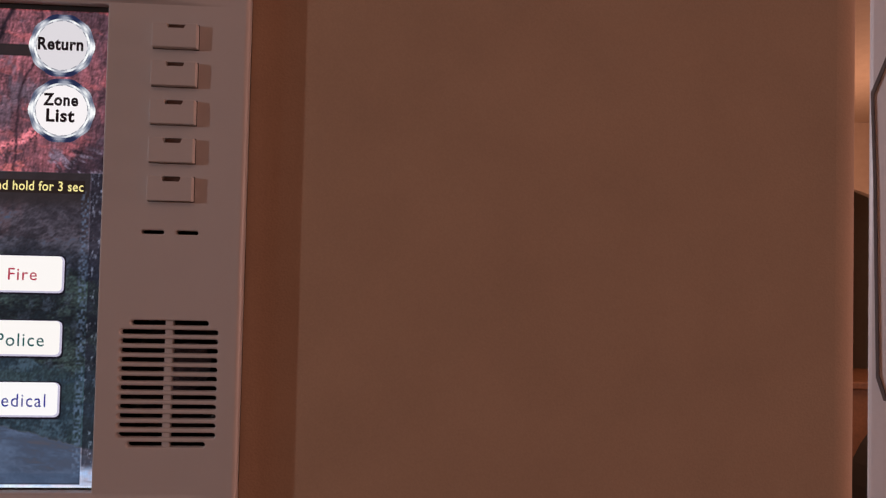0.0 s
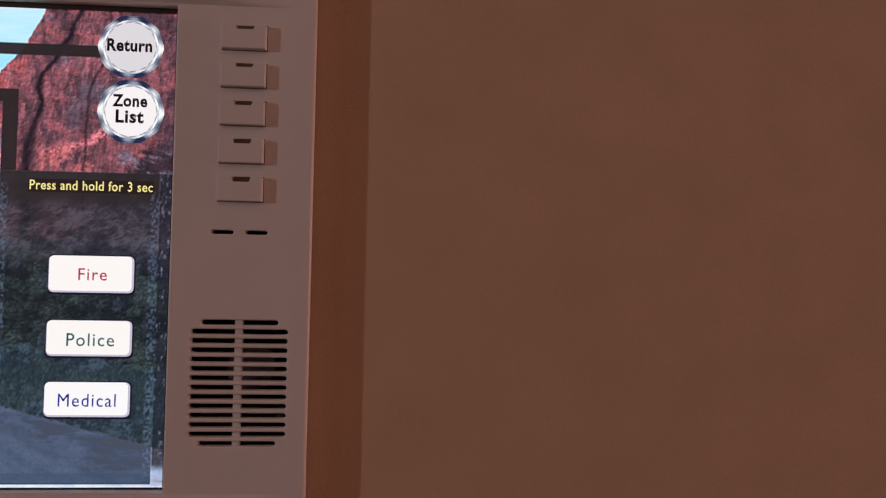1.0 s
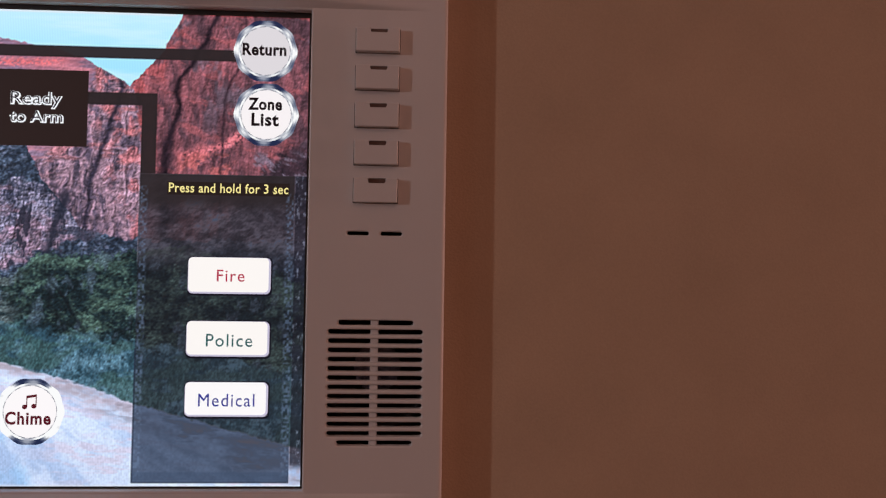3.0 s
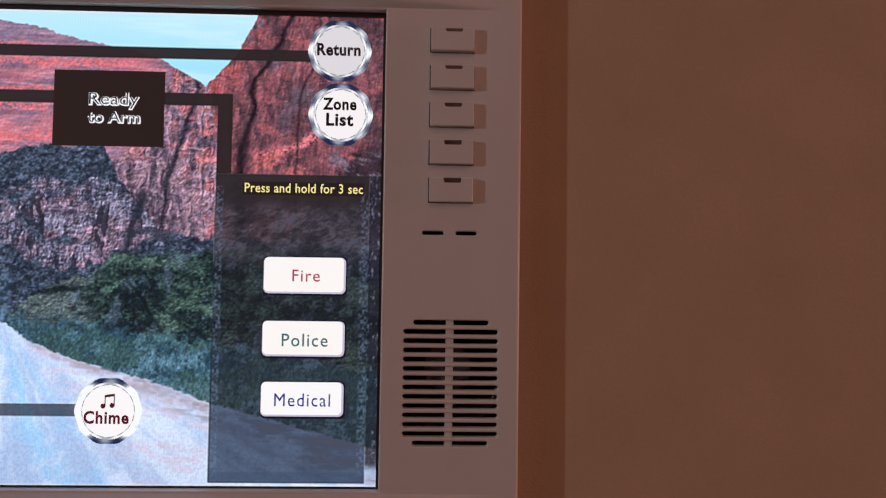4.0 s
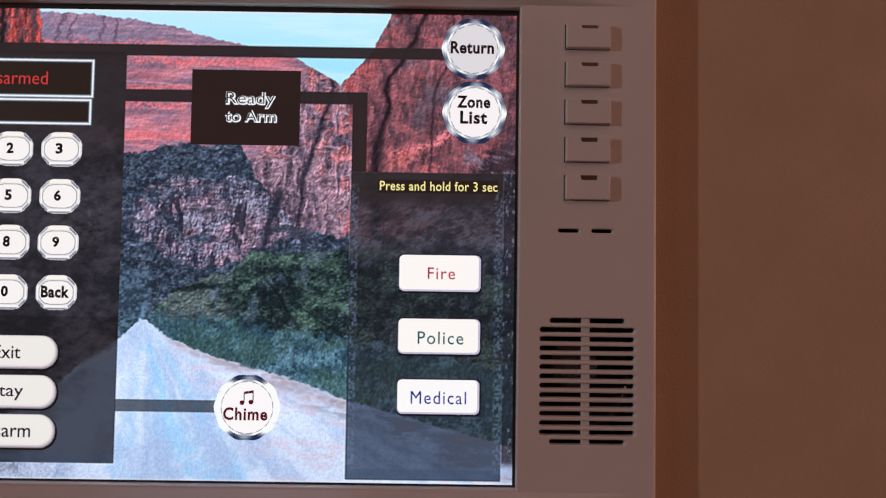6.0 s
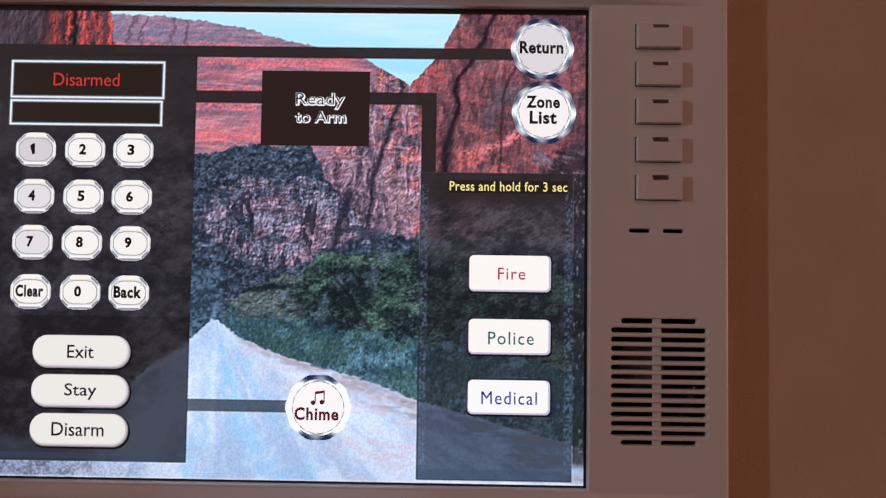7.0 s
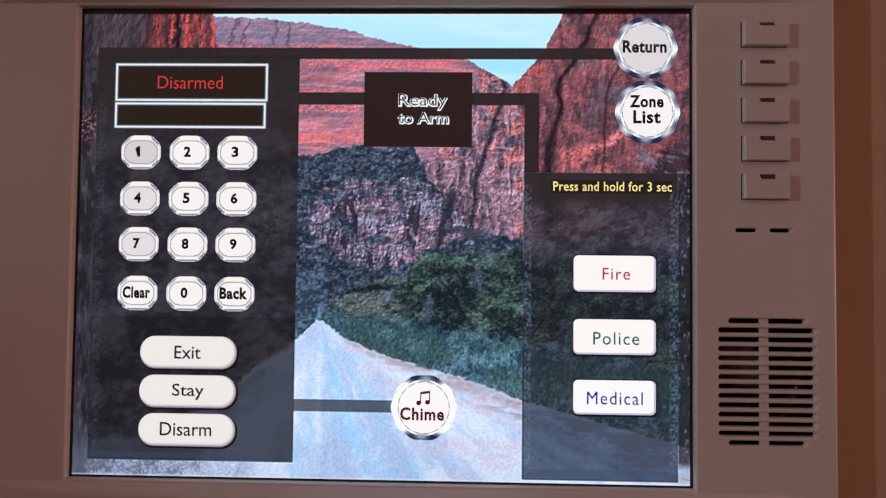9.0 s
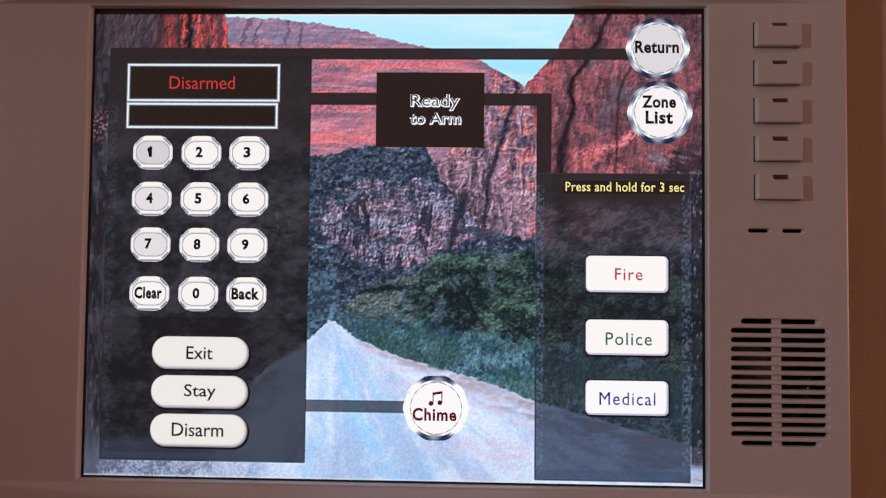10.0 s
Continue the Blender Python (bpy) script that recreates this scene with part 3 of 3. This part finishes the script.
    c = c + (bush - c) * (0.9 * soft(low + 9 * wob + 4 * (clump - 0.5) + 2 * (leaf - 0.5) - z, -2.0, 2.5))[..., None]
    left = soft(-21 - x + 7 * wob, -1, 2) * soft(-12 - z + 8 * wob, -3, 3)
    c = c + (fade((40, 54, 64), (92, 112, 126), soft(0.4 * leaf + 0.3 * grit + 0.3 * clump, 0.3, 0.7)) - c) * (0.8 * left)[..., None]
    c = blend(c, (150, 186, 206), 0.55 * np.exp(-((x + 23.6 + 3 * wob) / 0.9) ** 2) * soft(z, -32, -29) * soft(-23 - z, 0, 5))
    # gravel road: lanes that run out from its far end
    ray = (x + 23.5) / np.maximum(-29.0 - z, 0.8)
    lanes = 0.5 + (cloudy(ray * 44 + 3 * wob, z, 9, 60, 101, 3) - 0.5) * soft(-z, 36, 66)
    road = fade((174, 186, 204), (212, 214, 222), soft(0.7 * lanes + 0.3 * cloudy(x, z, 8, 9, 103), 0.36, 0.62))
    track = 0.9 * np.exp(-((ray - 0.24 - 0.007 * (-70 - z).clip(0) - 0.2 * wob) / 0.11) ** 2) + 0.4 * np.exp(-((ray + 0.12 + 0.3 * wob) / 0.08) ** 2) + 0.5 * np.exp(-((ray - 0.62 - 0.2 * wob) / 0.07) ** 2)
    road = blend(road, (148, 190, 216), np.clip(track * soft(-z, 33, 46) * soft(cloudy(x, z, 10, 7, 104) + 0.5 * lanes, 0.5, 0.85), 0, 0.7))
    road = blend(road, (216, 190, 192), 0.6 * soft(cloudy(x + z, z, 9, 2.4, 105), 0.44, 0.66) * soft(ray, 0.55, 1.2))
    road = road * (1.05 - 0.06 * soft(-z, 60, 92))[..., None] * (0.95 + 0.10 * fine[..., None])
    # grey gravel where the road runs out towards its verge
    mud = fade((92, 90, 100), (150, 152, 168), soft(0.6 * cloudy(x, z, 7, 4, 109) + 0.4 * fine, 0.3, 0.7))
    road = road + (mud - road) * (0.9 * soft(-x + 30 * wob, 34, 104))[..., None]
    bank = line(x, [(-22.5, -31), (-19, -33.8), (-13.6, -38), (5, -45.5), (18, -48.8), (31, -52.2), (44, -56.5), (57, -61.5), (92, -71), (122, -79)])
    verge = line(x, [(-120, -88), (-88, -75), (-59, -59), (-50, -50), (-36, -39.5), (-32, -37.5), (-28, -33.5), (-25, -31)])
    limit = np.where(x < -23.7, verge, bank)
    c = c + (road - c) * soft(limit + 1.5 * wob + 0.9 * (grit - 0.5) - z, -0.5, 0.5)[..., None]
    # crumbled pink-brown bank along the road
    down = (bank - z) / (1.0 + 0.13 * (x + 22).clip(0))
    shoulder = soft(down, -0.1, 0.15) * soft(1.25 - down, 0, 0.9) * soft(x, -20, -8)
    c = blend(c, (172, 150, 150), 0.85 * shoulder * soft(0.3 * grit + 0.2 * fine + cloudy(x + 1.5 * z, z, 14, 4, 107), 0.35, 1.1))
    c = blend(c, (104, 94, 98), 0.45 * shoulder * soft(cloudy(x + 1.6 * z, z, 10, 3, 108), 0.5, 0.75) * soft(x, 10, 40))
    return c


def shade_menus(c, x, z):
    """Dark translucent fields and bars of the menu over the picture."""
    def area(x0, x1, z0, z1, s=0.25):
        return soft(x, x0 - s, x0 + s) * soft(-x, -x1 - s, -x1 + s) * soft(z, z0 - s, z0 + s) * soft(-z, -z1 - s, -z1 + s)
    fine = value_noise(x, z, 0.8, 0.8, 111)
    haze = cloudy(x, z, 15, 9, 121, 5)
    detail = cloudy(x, z, 4, 3, 123)
    # what the picture holds behind the fields: shaded rock, trees and the dull verge of the road
    behind = fade((36, 30, 32), (90, 76, 78), soft(0.6 * haze + 0.4 * detail, 0.34, 0.66))
    behind = np.where((x > 0)[..., None], behind * 1.8, behind)
    behind = behind * (1 + np.where(x > 0, 0.16, 0.07) * relief(x, z, 5, 4, 181))[..., None]
    c = c + (behind - c) * (np.where(x > 57, 0.7 * soft(z, -12, 4), 0.9) * ((x > 57) & (z < 29) | (x < -33.6) & (z > -34) & (z < 76)))[..., None]
    track = line(x, [(-120, -76), (-92, -74), (-70, -63), (-59, -57), (-50, -49), (-33, -39)]) + 6 * (haze - 0.5)
    verge = fade((68, 70, 78), (108, 114, 126), soft(0.5 * cloudy(x, z, 14, 12, 139) + 0.2 * detail + 0.4 * soft(x, -100, -40), 0.3, 0.8))
    dirt = np.where(x < -33.6, soft(track - z, -1.0, 5), 0) * (z > -87.5)
    c = c + (verge - c) * dirt[..., None]
    c = c + (behind * 0.8 - c) * ((x < -33.6) & (z > -87.5) & (z < -30))[..., None] * (1 - dirt)[..., None]
    # the narrow margin beside the far field
    margin = fade((34, 29, 32), (62, 54, 58), soft(cloudy(x, z, 2.5, 9, 131), 0.3, 0.7))
    margin = blend(margin, (170, 100, 98), 0.8 * soft(fine, 0.4, 0.8) * np.exp(-((z - 47) / 6) ** 2))
    margin = blend(margin, (104, 106, 118), 0.7 * soft(-z, 66, 90) + 0.3 * soft(value_noise(x, z, 1.2, 3.0, 133), 0.72, 0.9))
    c = c + (margin - c) * (soft(-x, 116, 117) * soft(76 - z, 0, 3))[..., None]
    far, near = area(-116.5, -33.6, -87, 76), area(57.3, 118, -92, 29)
    grey = c.mean(axis=-1)
    # the tint over the picture: brown-black above, bluish where the ground is pale
    dim = 0.44 * c + 0.08 * grey[..., None] + np.array((12, 11, 13))
    pale = soft(grey, 110, 180)
    dim = dim + (np.array((0.34, 0.39, 0.47)) * grey[..., None] + 9 * (haze[..., None] - 0.5) - dim) * (0.8 * pale)[..., None]
    dim = blend(dim, (43, 34, 33), 0.8 * soft(z, 22, 60) * (x < 0) + 0.85 * soft(z, 13, 20) * (x > 0))
    dim = blend(dim, (86, 78, 76), 0.6 * soft(cloudy(x + 0.5 * z, z, 5, 4, 135), 0.42, 0.64) * np.exp(-((x + 48) / 9) ** 2 - ((z - 9) / 9) ** 2))
    c = c + (dim - c) * np.maximum(far, near)[..., None]
    rim = np.maximum(area(57.5, 60.4, -90, 24, 0.6), area(114.8, 118, -90, 22, 0.6)) + 0.35 * area(-115.8, -112.5, -84, 60, 0.8)
    c = blend(c, (108, 122, 140), 0.5 * rim * soft(fine, 0.25, 0.95))
    low = np.maximum(area(57.3, 118, -91.5, -88, 0.5), area(-116, -34, -86.5, -84, 0.5))
    c = blend(c, (58, 70, 86), 0.4 * low)
    edge_line = np.maximum(area(57.1, 57.7, -92, 29, 0.15), area(57.3, 118, -92.3, -91.7, 0.15))
    c = blend(c, (34, 40, 52), 0.7 * edge_line * (z < -40))
    right_edge = soft(x, 117.8, 118.6)
    speck = fade((26, 24, 30), (112, 110, 118), soft(cloudy(x, z, 1.2, 2.2, 134), 0.56, 0.86))
    c = c + (speck - c) * (0.75 * right_edge * (z < 29) * soft(z, -88, -84))[..., None]
    bar = np.zeros_like(x)
    for a in ((-116.5, 95, 74.6, 79.2), (-33.8, -6, 56.0, 61.0), (36, 63.2, 56.0, 61.0), (57.3, 63.2, 29, 61.0)):
        bar = np.maximum(bar, area(*a))
    c = c + (c * 0.05 + np.array((39, 30, 29)) - c) * bar[..., None]
    chime = area(-33.8, 8, -67.0, -62.2)
    return c + (c * 0.42 + np.array((2, 2, 3)) - c) * chime[..., None]


def build_picture():
    nx, nz = 780, 594
    xs, zs = np.linspace(-122.6, 122.6, nx), np.linspace(-93.5, 93.1, nz)
    gx, gz = np.meshgrid(xs, zs)
    c = shade_menus(paint(gx, gz), gx, gz)
    # the display's cool tint, and the crispness of its picture
    blur = c.copy()
    for axis in (0, 1):
        blur = (np.roll(blur, 2, axis) + np.roll(blur, 1, axis) + blur + np.roll(blur, -1, axis) + np.roll(blur, -2, axis)) / 5
    c = (c + 0.45 * (c - blur) + 3).clip(0, 255) * np.array((0.97, 1.035, 1.14))
    # light at the display's own edges, and the fine upright lines of its pixel columns
    c = blend(c, (235, 240, 245), 0.75 * soft(gz, 92.0, 92.6) * soft(gx, -72, -60) * soft(72 - gx, 0, 4) + 0.5 * soft(-gz, 92.6, 93.2))
    stripe = np.where(np.arange(nx) % 2 == 0, 0.97, 1.02)
    bright = soft(c.mean(axis=-1), 110, 200)
    c = c * (1 + (stripe[None, :] - 1) * bright)[..., None]
    c = np.clip(c, 0, 255) / 255
    c = np.where(c <= 0.04045, c / 12.92, ((c + 0.055) / 1.055) ** 2.4)
    co = np.stack([gx * MM, np.zeros_like(gx), gz * MM], axis=-1).reshape(-1, 3)
    k = (np.arange(nz - 1)[:, None] * nx + np.arange(nx - 1)[None, :]).reshape(-1)
    quads = np.stack([k, k + 1, k + 1 + nx, k + nx], axis=-1)
    me = bpy.data.meshes.new("display")
    me.vertices.add(len(co))
    me.vertices.foreach_set("co", co.astype(np.float32).reshape(-1))
    me.loops.add(quads.size)
    me.loops.foreach_set("vertex_index", quads.astype(np.int32).reshape(-1))
    me.polygons.add(len(quads))
    me.polygons.foreach_set("loop_start", np.arange(0, quads.size, 4, dtype=np.int32))
    me.update(calc_edges=True)
    col = me.color_attributes.new("picture", "FLOAT_COLOR", "POINT")
    col.data.foreach_set("color", np.concatenate([c.reshape(-1, 3), np.ones((nx * nz, 1))], axis=1).astype(np.float32).reshape(-1))
    me.materials.append(glow("lit_display", (120, 120, 120), "picture"))
    ob = new("display", me)
    ob.parent = panel
    ob["label"] = "lit colour display showing a red canyon and gravel road"
    return ob


build_picture()

# ---- buttons and writing on the display ----
INK = {}


def ink(rgb):
    if rgb not in INK:
        INK[rgb] = glow("lit_pixels", rgb)
    return INK[rgb]


def flat(name, pts, level, rgb, parent, label=""):
    """A filled outline on the display, in millimetres, some hundredths of a millimetre in front of it."""
    bm = bmesh.new()
    f = bm.faces.new([bm.verts.new((x * MM, -0.00005 * level, z * MM)) for x, z in pts])
    if f.calc_center_median() and len(pts) > 4:
        bmesh.ops.triangulate(bm, faces=[f])
    bmesh.ops.recalc_face_normals(bm, faces=bm.faces[:])
    return part(name, bm, ink(rgb), parent, label)


def strip(name, outer, inner, level, colours, parent, label=""):
    """A band between two outlines; each step takes its colour from the list, turn by turn."""
    bm = bmesh.new()
    a = [bm.verts.new((x * MM, -0.00005 * level, z * MM)) for x, z in outer]
    b = [bm.verts.new((x * MM, -0.00005 * level, z * MM)) for x, z in inner]
    n = len(outer)
    kinds = sorted(set(colours))
    for k in range(n):
        f = bm.faces.new((a[k], a[(k + 1) % n], b[(k + 1) % n], b[k]))
        f.material_index = kinds.index(colours[k % len(colours)])
    ob = part(name, bm, ink(kinds[0]), parent, label)
    for rgb in kinds[1:]:
        ob.data.materials.append(ink(rgb))
    return ob


def writing(body, x0, x1, z0, z1, rgb, parent, level=8, bold=0.0, spacing=1.0, name="lettering"):
    """Words that fill the given field, in millimetres."""
    cu = bpy.data.curves.new("lettering", "FONT")
    cu.body, cu.size, cu.offset, cu.space_character = body, 1.0, bold, spacing
    cu.resolution_u = 3
    tmp = bpy.data.objects.new("lettering", cu)
    scene.collection.objects.link(tmp)
    bpy.context.view_layer.update()
    me = bpy.data.meshes.new_from_object(tmp.evaluated_get(bpy.context.evaluated_depsgraph_get()))
    bpy.data.objects.remove(tmp)
    xs, ys = [v.co.x for v in me.vertices], [v.co.y for v in me.vertices]
    for v in me.vertices:
        u, w = (v.co.x - min(xs)) / (max(xs) - min(xs)), (v.co.y - min(ys)) / (max(ys) - min(ys))
        v.co = ((x0 + (x1 - x0) * u) * MM, -0.00005 * level, (z0 + (z1 - z0) * w) * MM)
    me.materials.clear()
    me.materials.append(ink(rgb))
    me.update()
    ob = new(name, me)
    ob.parent = parent
    ob["label"] = "the word " + body if body.isalpha() else "the writing " + body
    return ob


def round_button(cx, cz, r, face, label, pale=0.0):
    """A disc in a fluted chrome ring; pale: how far the ring's sides fade into white."""
    n, steps = 160, 14

    def tone(v):
        v = math.floor(max(0.0, min(0.999, v)) * steps) / (steps - 1)
        return tuple(round(p + (q - p) * v) for p, q in zip((34, 44, 76), (250, 251, 252)))

    def turn(a, ripple, base_tone, spread, count=10):
        return tone(base_tone + pale * (1 - abs(math.sin(a)) ** 3) + spread * math.cos(2 * a) + ripple * math.cos(count * a + 0.5))
    around = [2 * math.pi * (k + 0.5) / n for k in range(n)]
    base = flat("screen_button", circle(cx, cz, r * 0.93, n), 2, (206, 204, 212), panel, label)
    rim = [(1 - 0.016 * (1 - math.cos(10 * a))) * r for a in around]
    scallop = [(cx + q * math.cos(a), cz + q * math.sin(a)) for q, a in zip(rim, around)]
    strip("chrome_ring", scallop, circle(cx, cz, r * 0.91, n), 3, [turn(a, 0.30, 0.36, 0.30, 8) for a in around], base, "fluted chrome ring")
    strip("inner_ring", circle(cx, cz, r * 0.915, n), circle(cx, cz, r * 0.84, n), 3.5, [turn(a, 0.34, 0.52, 0.30, 8) for a in around], base)
    strip("inner_ring", circle(cx, cz, r * 0.845, n), circle(cx, cz, r * 0.77, n), 4, [turn(a, -0.16, 0.84, 0.10, 8) for a in around], base)
    strip("thin_line", circle(cx, cz, r * 0.785, n), circle(cx, cz, r * 0.762, n), 5, [(128, 130, 142)] * 6 + [(214, 212, 218)] * 4, base)
    flat("face", circle(cx, cz, r * 0.77, n), 4.5, face, base)
    return base


def cushion(cx, cz, w, h, c, r=0.16):
    """Outline of a rectangle with cut corners that are softly rounded."""
    pts = clipped(cx - w, cx + w, cz - h, cz + h, c)
    out = []
    for k, (px, pz) in enumerate(pts):
        for qx, qz in (pts[k - 1], pts[(k + 1) % 8]):
            out.append((px + r * (qx - px), pz + r * (qz - pz)))
    return out


def number_button(cx, cz, face):
    w, h = 8.1, 6.9
    base = flat("screen_button", cushion(cx, cz, w, h, 3.9), 2, (226, 224, 228), panel, "white bevelled number button on the display")
    flat("lower_edge", [(cx - 3.4, cz - 6.75), (cx + 3.4, cz - 6.75), (cx + 4.6, cz - 6.0), (cx - 4.6, cz - 6.0)], 3, (150, 150, 164), base)
    flat("lower_edge", [(cx - 5.4, cz - 5.9), (cx + 5.4, cz - 5.9), (cx + 6.0, cz - 5.1), (cx - 6.0, cz - 5.1)], 3, (250, 248, 246), base)
    flat("upper_edge", [(cx - 3.4, cz + 6.7), (cx + 3.4, cz + 6.7), (cx + 4.8, cz + 5.2), (cx - 4.8, cz + 5.2)], 3, (250, 244, 236), base)
    for sx in (-1, 1):
        flat("corner_edge", [(cx + sx * 4.4, cz + 6.4), (cx + sx * 7.5, cz + 3.4), (cx + sx * 6.9, cz + 3.1), (cx + sx * 4.2, cz + 5.6)], 3.5, (128, 134, 150) if sx > 0 else (176, 180, 190), base)
        flat("corner_edge", [(cx + sx * 7.5, cz + 3.0), (cx + sx * 7.5, cz - 3.0), (cx + sx * 7.1, cz - 2.4), (cx + sx * 7.1, cz + 2.4)], 3.5, (250, 248, 246), base)
        flat("corner_edge", [(cx + sx * 5.0, cz - 6.0), (cx + sx * 7.6, cz - 3.4), (cx + sx * 7.0, cz - 3.0), (cx + sx * 4.6, cz - 5.4)], 3.5, (140, 144, 160), base)
    flat("line", cushion(cx, cz, 6.9, 4.8, 2.7, 0.2), 4, (150, 146, 152), base)
    flat("face", cushion(cx, cz, 6.6, 4.5, 2.6, 0.2), 5, face, base)
    return base


def pill_button(cz, word, x0, x1, z0, z1):
    cx = -76.5
    base = flat("screen_button", rounded(cx - 19.6, cx + 20.4, cz - 7.4, cz + 6.4, 6.5, 8), 1.5, (22, 18, 22), panel, "white pill-shaped button on the display")
    for d, rgb in ((0.0, (150, 142, 150)), (0.5, (206, 198, 204)), (1.1, (236, 228, 230))):
        flat("bevel", rounded(cx - 19.6 + 0.2 * d, cx + 19.6 - d, cz - 6.6 + d, cz + 6.5 - 0.2 * d, 6.2 - 0.5 * d, 8), 2 + d, rgb, base)
    flat("face", rounded(cx - 18.9, cx + 17.9, cz - 4.8, cz + 5.9, 5.0, 8), 4, (238, 234, 230), base)
    writing(word, x0, x1, z0, z1, (30, 20, 34), base, bold=0.006)


def panic_button(z0, z1, word, x0, x1, t0, t1, rgb, face):
    base = flat("screen_button", rounded(76.8, 110.0, z0 - 0.8, z1 + 0.4, 2.0), 1.5, (20, 18, 30), panel, "white rectangular call button on the display")
    flat("bevel", rounded(77.0, 109.4, z0, z1, 2.0), 2, (196, 190, 214), base)
    flat("face", rounded(77.2, 108.6, z0 + 0.7, z1 - 0.1, 1.7), 3, face, base)
    writing(word, x0, x1, t0, t1, rgb, base, spacing=1.14, bold=0.0 if word == "Medical" else 0.003)


def chrome_frame(x0, x1, z0, z1):
    base = flat("status_field", [(x0, z0), (x1, z0), (x1, z1), (x0, z1)], 1, (40, 30, 26), panel, "dark status field in a chrome frame")
    white, grey, dark = (240, 243, 248), (132, 146, 160), (52, 62, 74)
    for k, rgb in enumerate((grey, white, white, grey, dark)):
        d, e = 0.32 * k, 0.32 * (k + 1)
        o = [(x0 + d, z0 + d), (x1 - d, z0 + d), (x1 - d, z1 - d), (x0 + d, z1 - d)]
        i = [(x0 + e, z0 + e), (x1 - e, z0 + e), (x1 - e, z1 - e), (x0 + e, z1 - e)]
        strip("frame_edge", o, i, 2, [rgb], base)
    return base


field = chrome_frame(-109.2, -46.3, 57.0, 72.8)
writing("Disarmed", -91.5, -64.8, 62.2, 67.4, (206, 58, 60), field, bold=-0.004)
chrome_frame(-109.2, -46.9, 46.0, 56.8)

notice = flat("notice", [(-7.2, 39), (36.3, 39), (36.3, 69.3), (-7.2, 69.3)], 3, (42, 30, 29), panel, "dark notice field on the display")
for body, x0, x1, z0, z1 in (("Ready", 6.6, 26.6, 53.6, 60.4), ("to Arm", 6.4, 27.2, 48.0, 53.0)):
    writing(body, x0, x1, z0, z1, (244, 247, 252), notice, level=6, bold=0.045)
    writing(body, x0 + 0.15, x1 - 0.55, z0 + 0.55, z1 - 0.1, (40, 36, 44), notice, level=8, bold=-0.008, name="lettering_core")

hold = flat("hint_line", [(68, 20.8), (116, 20.8), (116, 26), (68, 26)], 0.6, (38, 29, 28), panel, "dark line of the menu with yellow writing")
writing("Press and hold for 3 sec", 68.8, 115.6, 21.7, 25.5, (252, 236, 156), hold, bold=0.010, spacing=1.06)

back = round_button(105.3, 79.2, 12.7, (222, 217, 222), "round chrome-ringed button on the display")
writing("Return", 96.2, 113.6, 77.2, 82.3, (18, 8, 12), back, bold=0.034, spacing=1.08)
zones = round_button(106.1, 53.5, 12.9, (248, 242, 244), "round chrome-ringed button on the display")
writing("Zone", 99.0, 112.4, 55.2, 60.2, (18, 8, 12), zones, bold=0.034, spacing=1.1)
writing("List", 100.4, 111.2, 48.8, 54.1, (18, 8, 12), zones, bold=0.034, spacing=1.1)
chime = round_button(18.2, -64.8, 13.1, (252, 248, 250), "round chrome-ringed button with a note sign", 0.75)
writing("Chime", 8.9, 26.3, -69.8, -64.7, (84, 22, 34), chime, bold=0.030, spacing=1.12)
for sx in (0, 3.5):
    flat("note_sign", circle(16.2 + sx, -62.9 + 0.3 * (sx > 0), 0.95, 14), 8, (84, 22, 34), chime)
    flat("note_sign", [(16.8 + sx, -62.9), (17.2 + sx, -62.9), (17.2 + sx, -58.9), (16.8 + sx, -58.9)], 8, (84, 22, 34), chime)
flat("note_sign", [(16.8, -59.6), (20.7, -59.0), (20.7, -58.0), (16.8, -58.6)], 8, (84, 22, 34), chime)

COLS, LINES = (-97.8, -77.9, -58.4), (36.2, 17.4, -1.1, -20.8)
words = (("1", "2", "3"), ("4", "5", "6"), ("7", "8", "9"), ("Clear", "0", "Back"))
for r, cz in enumerate(LINES):
    for k, cx in enumerate(COLS):
        grey = (k == 0 and r < 3)
        key = number_button(cx, cz, (214, 208, 212) if r == 0 and grey else (228, 222, 226) if grey else (248, 243, 242))
        w = words[r][k]
        half = 5.6 if len(w) > 1 else (1.05 if w == "1" else 1.4)
        dz = 2.15 if len(w) == 1 else 2.4
        if w == "1":
            one = [(-0.5, -1.85), (0.6, -1.85), (0.6, 2.45), (-0.25, 2.45), (-1.35, 1.5), (-1.35, 0.7), (-0.5, 1.2)]
            tagged(flat("lettering", [(cx - 0.8 + a, cz + b) for a, b in one], 8, (20, 14, 18), key), "the figure 1")
            continue
        writing(w, cx - half - (0.8 if len(w) == 1 else 0.3), cx + half - (0.8 if len(w) == 1 else 0.3), cz - dz + 0.3, cz + dz + 0.3, (14, 8, 12), key, bold=0.042, spacing=1.1)

pill_button(-44.3, "Exit", -82.0, -71.4, -46.9, -41.7)
pill_button(-59.8, "Stay", -82.6, -69.8, -63.2, -56.8)
pill_button(-75.1, "Disarm", -87.2, -66.4, -77.5, -72.1)
panic_button(-18.2, -3.8, "Fire", 88.4, 99.2, -13.4, -8.7, (172, 40, 68), (252, 247, 244))
panic_button(-42.9, -29.0, "Police", 84.8, 102.8, -39.0, -34.0, (34, 84, 86), (252, 247, 244))
panic_button(-66.4, -52.9, "Medical", 82.4, 104.2, -62.4, -57.4, (14, 26, 136), (252, 249, 250))
